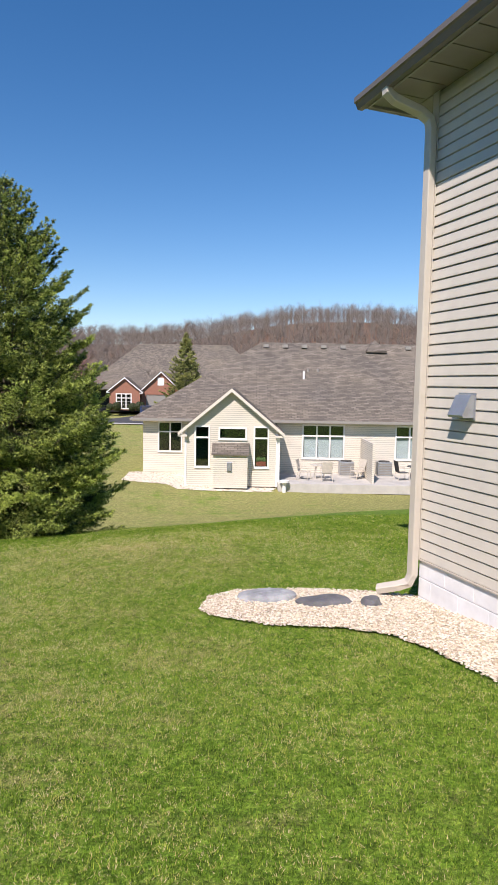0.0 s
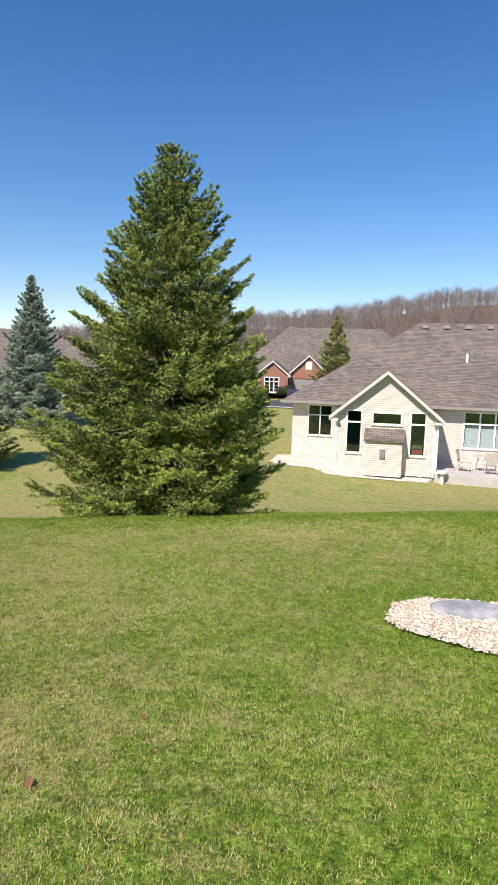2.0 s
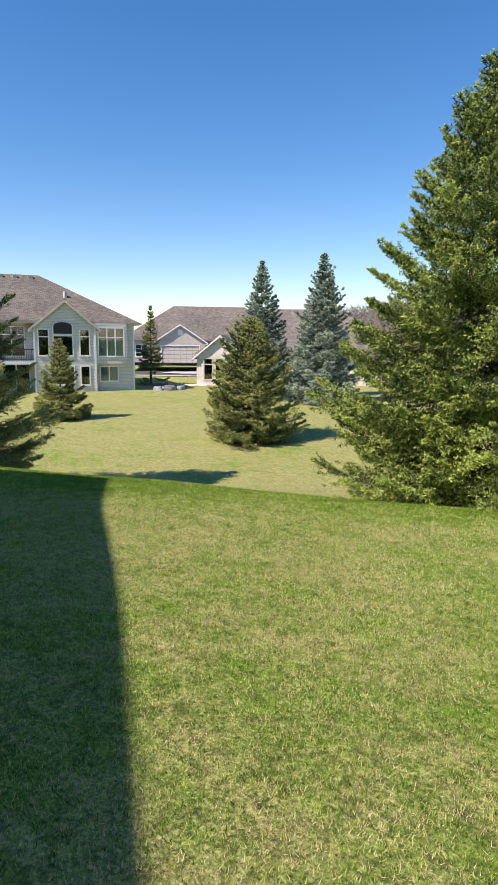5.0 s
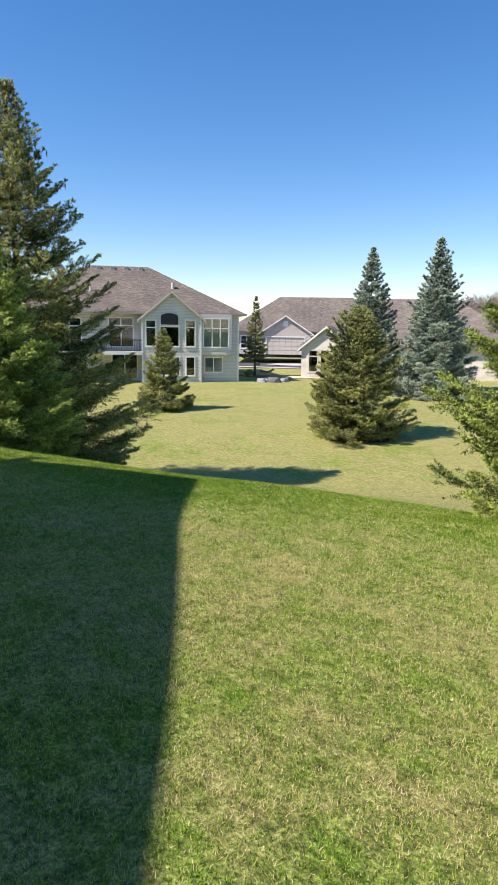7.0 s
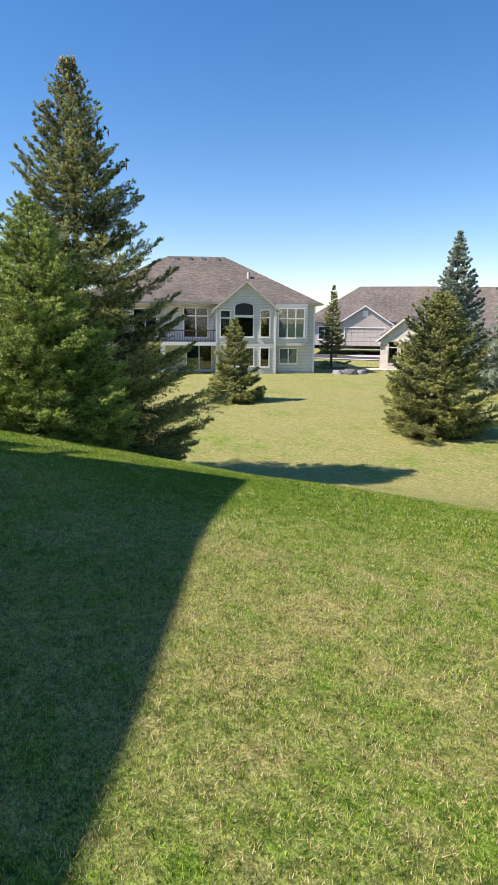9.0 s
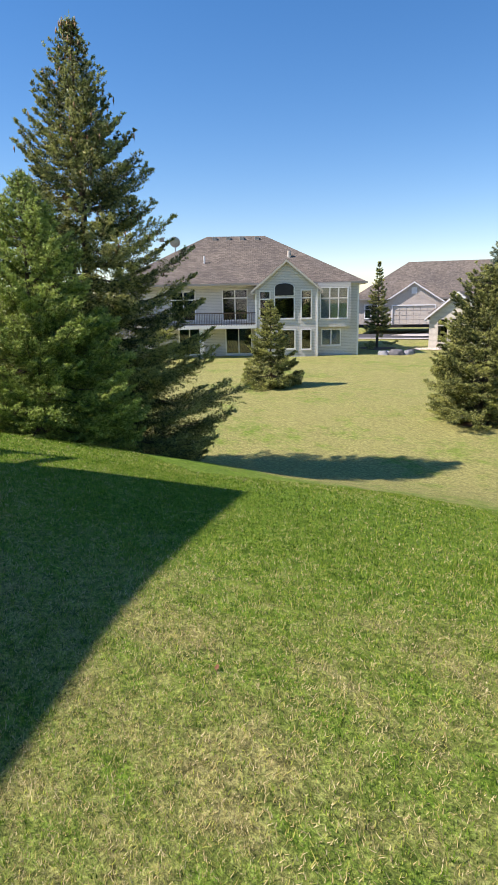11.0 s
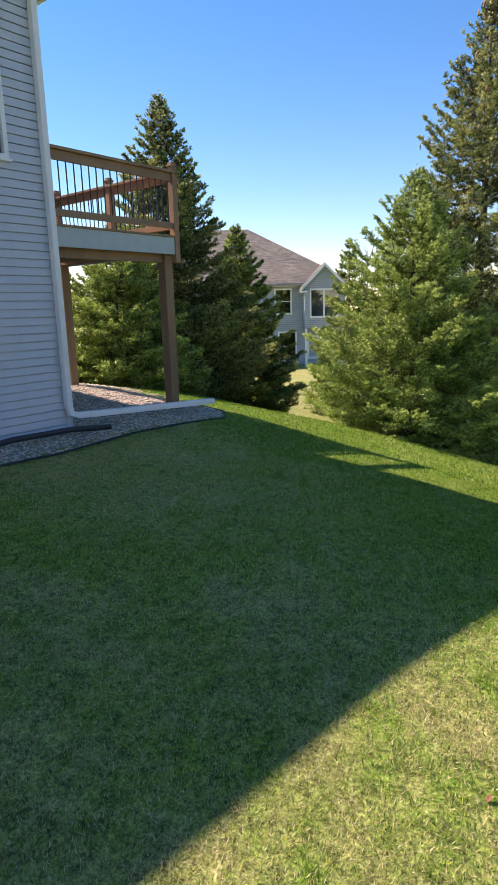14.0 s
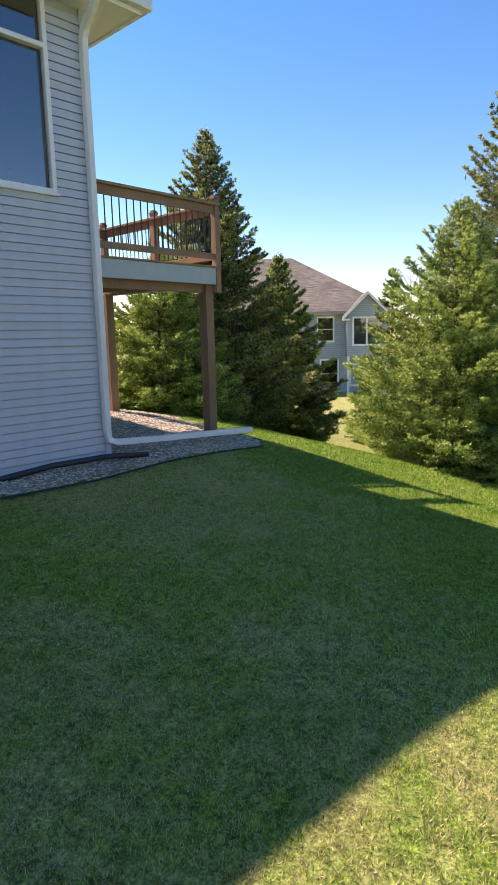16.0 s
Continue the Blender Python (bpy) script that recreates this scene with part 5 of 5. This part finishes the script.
# ---- the far house with the garage ----
def garage_house(m, siding, label, brick=None):
    e = empty("house", m, label, "house")
    wall(e, siding, 0, 6.4, 0, 0, 2.9, [(0.8, 0, 4.8, 2.2)], gable=2.1)
    door = part("garage_door", boxes((0.8, 0.1, 0, 5.6, 0.16, 2.2)), siding, e, "closed sectional garage door")
    for r in range(4):
        for c in range(6):
            part("door_panel", boxes((0.88 + c * 0.79, 0.07, 0.06 + r * 0.54, 1.58 + c * 0.79, 0.1, 0.5 + r * 0.54)), TRIM_TAN, door)
    part("door_trim", boxes((0.66, -0.03, 0, 0.8, 0.1, 2.34), (5.6, -0.03, 0, 5.74, 0.1, 2.34), (0.8, -0.03, 2.2, 5.6, 0.1, 2.34)), TRIM_WHITE, e)
    part("gable_vent", boxes((2.9, -0.04, 3.6, 3.5, -0.002, 4.3)), TRIM_WHITE, e)
    part("pier", boxes((5.75, -0.12, 0, 6.6, -0.004, 1.4)), brick or STONE_TAN, e, "stacked stone pier beside the garage")
    gable_roof(e, ROOF, 0, 6.4, 0, 8, 2.9, 2.1)
    o = [(7.6, 0.5, 1.4, 1.9), (11.5, 0.8, 2.0, 1.6)]
    wall(e, brick or STONE_TAN, 6.4, 12, 1.6, 0, 2.9, o)
    for q in o:
        window(e, *q, 1.6, 2, grid=2, fw=0.12)
    closed_body(e, siding, -4, 18.4, 1.6, 14, 0, 2.9)
    wall(e, siding, -4, 4, 1.6, 0, 2.9, [(-2.6, 0.8, 1.4, 1.5)])
    window(e, -2.6, 0.8, 1.4, 1.5, 1.6, 2, grid=2, fw=0.12)
    hip_roof(e, ROOF, -4, 18.4, 1.6, 14, 3.1, 0.68)
    return e


garage_house(pose(-61.5, 56.0, -3.35, 0, 0, 45), SIDING_E, "taupe house with double garage across the road")
HH = empty("house", pose(-19.5, 85, -3.8, 0, 0, 4), "red brick house with white-trimmed gables and bay", "house")
wall(HH, BRICK, 0, 4.2, 0, 0, 2.9, [(1.0, 0.3, 1.9, 1.9)], gable=1.7)
window(HH, 1.0, 0.3, 1.9, 1.9, 0, 3, 0.5, grid=2, fw=0.14)
gable_roof(HH, ROOF, 0, 4.2, 0, 8, 2.9, 1.7)
wall(HH, BRICK, 4.2, 5.6, 1.5, 0, 2.9, [(4.9, 0, 3.6, 2.2)], gable=2.6)
part("garage_door", boxes((4.9, 1.6, 0, 8.5, 1.66, 2.2)), TRIM_DARK, HH)
part("gable_vent", boxes((6.5, 1.45, 3.5, 7.4, 1.49, 4.6)), TRIM_WHITE, HH)
gable_roof(HH, ROOF, 4.2, 9.8, 1.5, 9, 2.9, 2.6)
closed_body(HH, BRICK, -4, 24, 4.0, 18, 0, 2.9)
wall(HH, BRICK, 9.9, 14, 4.0, 0, 2.9, [(12, 0.8, 2, 1.5), (17, 0.8, 2, 1.5)])
hip_roof(HH, ROOF, -4, 24, 4.0, 18, 3.0, 0.92)
for k, (x, s) in enumerate(((0.3, 0.5), (1.2, 0.6), (3.4, 0.55), (4.4, 0.7))):
    bm = bmesh.new()
    bmesh.ops.create_icosphere(bm, subdivisions=4, radius=s)
    for v in bm.verts:
        v.co = v.co * (1 + 0.25 * noise.noise(v.co * 5 + Vector((k, 0, 0))) + 0.12 * noise.noise(v.co * 14))
    b = link("shrub", bm, SPRUCE_DARK)
    b.location = (-19.5 + x, 84, -3.7 + s * 0.7)
    tagged(b, "clipped evergreen shrub before the brick house", "shrub", "shrubs at the brick house")


def ribbon(name, pts, half, mat, label, lift):
    bm = bmesh.new()
    rows = []
    dense = []
    for (a, b), (c, d) in zip(pts, pts[1:]):
        for t in np.linspace(0, 1, 10, endpoint=False):
            dense.append((a + (c - a) * t, b + (d - b) * t))
    dense.append(pts[-1])
    for i, (px, py) in enumerate(dense):
        q0, q1 = dense[max(i - 1, 0)], dense[min(i + 1, len(dense) - 1)]
        d = Vector((q1[0] - q0[0], q1[1] - q0[1], 0)).normalized()
        nrm = Vector((-d.y, d.x, 0))
        rows.append([bm.verts.new((px + nrm.x * s * half, py + nrm.y * s * half, gz(px + nrm.x * s * half, py + nrm.y * s * half) + lift)) for s in (-1, -0.5, 0, 0.5, 1)])
    for r0, r1 in zip(rows, rows[1:]):
        for k in range(4):
            bm.faces.new((r0[k], r0[k + 1], r1[k + 1], r1[k]))
    return tagged(link(name, bm, mat), label, "road", kind="structure")


ribbon("road", [(-110, 30), (-75, 44), (-52, 60), (-38, 70), (-18, 74), (20, 76), (90, 74)], 4.0, ASPHALT, "grey asphalt street beyond the houses", 0.05)
ribbon("pavement", [(-110, 24.5), (-73, 39.2), (-48.5, 56), (-35.5, 65.2), (-16.6, 69), (20, 71)], 0.75, CONCRETE, "pale concrete kerb and footpath along the street", 0.1)
ribbon("driveway", [(-15.0, 77), (-13.0, 86)], 2.4, ASPHALT, "dark asphalt driveway to the brick house", 0.08)
ribbon("driveway", [(-53, 60), (-60, 57)], 2.6, CONCRETE, "pale concrete driveway to the garage", 0.12)

CAR = empty("car", pose(-13.8, 82, gz(-13.8, 82) + 0.09, 0, 0, 98), "dark blue parked hatchback on the driveway", "car")
prof = [(-2.1, 0.35), (-2.15, 0.8), (-1.95, 1.0), (-1.2, 1.5), (0.3, 1.55), (1.05, 1.0), (2.0, 0.85), (2.15, 0.55), (2.1, 0.3)]
bm = extruded(prof, 1.7, at=-0.85)
bmesh.ops.bevel(bm, geom=bm.edges[:], offset=0.07, segments=2, affect="EDGES")
part("body", bm, CAR_BLUE, CAR, smooth=True)
part("windscreen", extruded([(0.36, 1.46), (0.98, 1.03), (1.0, 1.05), (0.38, 1.48)], 1.4, at=-0.7), GLASS, CAR)
part("side_window", boxes((-1.2, -0.868, 1.02, 0.5, -0.855, 1.38)), DARK, CAR)
part("side_window", boxes((-1.2, 0.855, 1.02, 0.5, 0.868, 1.38)), DARK, CAR)
part("rear_window", extruded([(-1.3, 1.42), (-1.9, 1.05), (-1.93, 1.07), (-1.33, 1.45)], 1.3, at=-0.65), DARK, CAR)
for x in (-1.35, 1.35):
    for s in (-1, 1):
        w = part("wheel", tube([(x, s * 0.72, 0.32), (x, s * 0.88, 0.32)], 0.32, 18), TYRE, CAR)
        part("rim", tube([(x, s * 0.87, 0.32), (x, s * 0.89, 0.32)], 0.2, 14), METAL_GREY, w)

# rocks at the foot of the pale house and beside the bungalow
for k, (x, y, s) in enumerate(((-41.2, 38.1, 0.5), (-40.6, 38.9, 0.62), (-40.3, 39.9, 0.45), (-40.9, 40.7, 0.55), (-41.6, 38.9, 0.4))):
    rock("boulder", x, y, s, s * 0.7, s * 0.75, ROCK_DARK if k % 2 else ROCK, "grey landscape boulder beside the pale house", 7.0 + k, 40 * k)


# ---- fallen leaves on the lawn ----
def fallen_leaf(x, y, size, rz):
    """A dry oval leaf, curled along its midrib, with a short stalk."""
    bm = bmesh.new()
    rows = []
    for k in range(7):
        t = k / 6
        half = 0.34 * size * math.sin(math.pi * min(0.97, t + 0.03)) ** 0.8 + 0.0006
        lift = 0.25 * size * (t - 0.5) ** 2
        rows.append([bm.verts.new((half * q, size * (t - 0.5), lift + 0.5 * half * q * q)) for q in (-1, -0.5, 0, 0.5, 1)])
    for a, b in zip(rows, rows[1:]):
        for q in range(4):
            bm.faces.new((a[q], a[q + 1], b[q + 1], b[q]))
    box(bm, -0.0012, -0.75 * size, 0.03 * size, 0.0012, -0.49 * size, 0.03 * size + 0.0024)
    bmesh.ops.solidify(bm, geom=bm.faces[:], thickness=0.0008)
    leaf = link("fallen_leaf", bm, DRY_LEAF, True)
    leaf.matrix_basis = pose(x, y, gz(x, y) + 0.014, 24, -14, rz)
    tagged(leaf, "curled rust-brown dry leaf lying on the grass", "leaf", "fallen leaves")


for leaf_at in ((-1.83, 2.99, 0.05, 20), (-1.62, 3.66, 0.034, 75), (-1.45, 3.36, 0.03, 130), (-6.06, 6.52, 0.032, 50)):
    fallen_leaf(*leaf_at)


# ---- grass blades on the upper lawn ----
def in_house(px, py):
    """True where a house, bed or patio covers the lawn."""
    mB = np.array(HB.matrix_basis.inverted())
    lx = mB[0, 0] * px + mB[0, 1] * py + mB[0, 3]
    ly = mB[1, 0] * px + mB[1, 1] * py + mB[1, 3]
    b = ((lx < 0.05) & (ly > -0.92) & (lx > -14)) | ((lx >= 0.0) & (lx < 2.7) & (ly > -0.75) & (ly < 3.3))
    mA = np.array(HA.matrix_basis.inverted())
    ax = mA[0, 0] * px + mA[0, 1] * py + mA[0, 3]
    ay = mA[1, 0] * px + mA[1, 1] * py + mA[1, 3]
    a = (ax > -0.05) & (ay > -0.1)
    o = np.array(BED_A)
    r = np.zeros(len(px), bool)
    for (x0, y0), (x1, y1) in zip(o, np.roll(o, -1, 0)):
        r ^= ((y0 > py) != (y1 > py)) & (px < (x1 - x0) * (py - y0) / (y1 - y0 + 1e-12) + x0)
    return a | b | r


def value_noise(px, py, scale, seed):
    r = np.random.default_rng(seed).random((256, 256))
    x, y = px * scale + 100, py * scale + 100
    i, j = np.floor(x).astype(int), np.floor(y).astype(int)
    u, v = x - i, y - j
    u, v = u * u * (3 - 2 * u), v * v * (3 - 2 * v)
    g = lambda a, b: r[a % 256, b % 256]
    return (g(i, j) * (1 - u) + g(i + 1, j) * u) * (1 - v) + (g(i, j + 1) * (1 - u) + g(i + 1, j + 1) * u) * v


def grass(zones):
    rng = np.random.default_rng(9)
    X, Y, W, H = [], [], [], []
    for x0, x1, y0, y1, dens, wid, hgt in zones:
        n = int((x1 - x0) * (y1 - y0) * dens)
        X.append(rng.uniform(x0, x1, n))
        Y.append(rng.uniform(y0, y1, n))
        W.append(np.full(n, wid))
        H.append(np.full(n, hgt))
    X, Y, W, H = map(np.concatenate, (X, Y, W, H))
    k = ~in_house(X, Y)
    X, Y, W, H = X[k], Y[k], W[k], H[k]
    n = len(X)
    Z = ground_np(X, Y) - 0.004
    patch = 0.35 * value_noise(X, Y, 0.55, 1) + 0.3 * value_noise(X, Y, 1.9, 2) + 0.35 * value_noise(X, Y, 6.5, 3)
    s = bank(X, Y)
    dry = 0.75 * (patch - 0.5) - 0.1 * sstep(-1.5, 2.5, X) - 0.1 * sstep(-2.4, -0.9, s) + 0.09 * sstep(0.5, -2.5, X) * sstep(-0.9, -2.4, s)
    tuft = value_noise(X, Y, 55.0, 4) + 0.6 * value_noise(X, Y, 21.0, 5) - 0.8
    straw = rng.random(n) < np.clip(0.42 + dry * 2.2 + 1.1 * tuft, 0.02, 0.97)
    tone = np.where(straw, rng.uniform(0.62, 1.0, n), np.clip(rng.normal(0.36, 0.16, n) + 0.3 * dry + 0.3 * tuft, 0, 0.62))
    a = rng.uniform(0, math.tau, n)
    lean = rng.uniform(0.1, 0.7, n) * np.where(straw, 1.8, 1.0)
    h = H * rng.uniform(0.45, 1.35, n) * np.where(straw, 0.75, 1.0) * (0.8 + 0.5 * patch)
    b = rng.uniform(0, math.tau, n)
    wx, wy = np.cos(b) * W, np.sin(b) * W
    base = np.stack([X, Y, Z], -1)
    side = np.stack([wx, wy, 0 * X], -1)
    tip = base + np.stack([np.cos(a) * lean * h, np.sin(a) * lean * h, h * (1 - 0.25 * lean)], -1)
    v = np.stack([base - side, base + side, tip], 1).reshape(-1, 3)
    f = np.arange(len(v)).reshape(-1, 3)
    me = big_mesh("grass", v, f, BLADE)
    point_value(me, "tone", np.repeat(tone, 3))
    return tagged(new("grass", me), "short spring grass blades, green and straw", "grass", kind="stuff")


grass(((-7, 2.2, 0.8, 6.2, 12500, 0.0024, 0.024), (-7, 2.2, 6.2, 8.0, 7000, 0.003, 0.027), (-12, -7, 1.5, 9, 5000, 0.0034, 0.028), (-7, 4.5, 8.0, 12, 3800, 0.004, 0.03), (-16, -12, 2, 9, 1700, 0.006, 0.034), (-12, 6, 9, 13.5, 1400, 0.006, 0.034)))
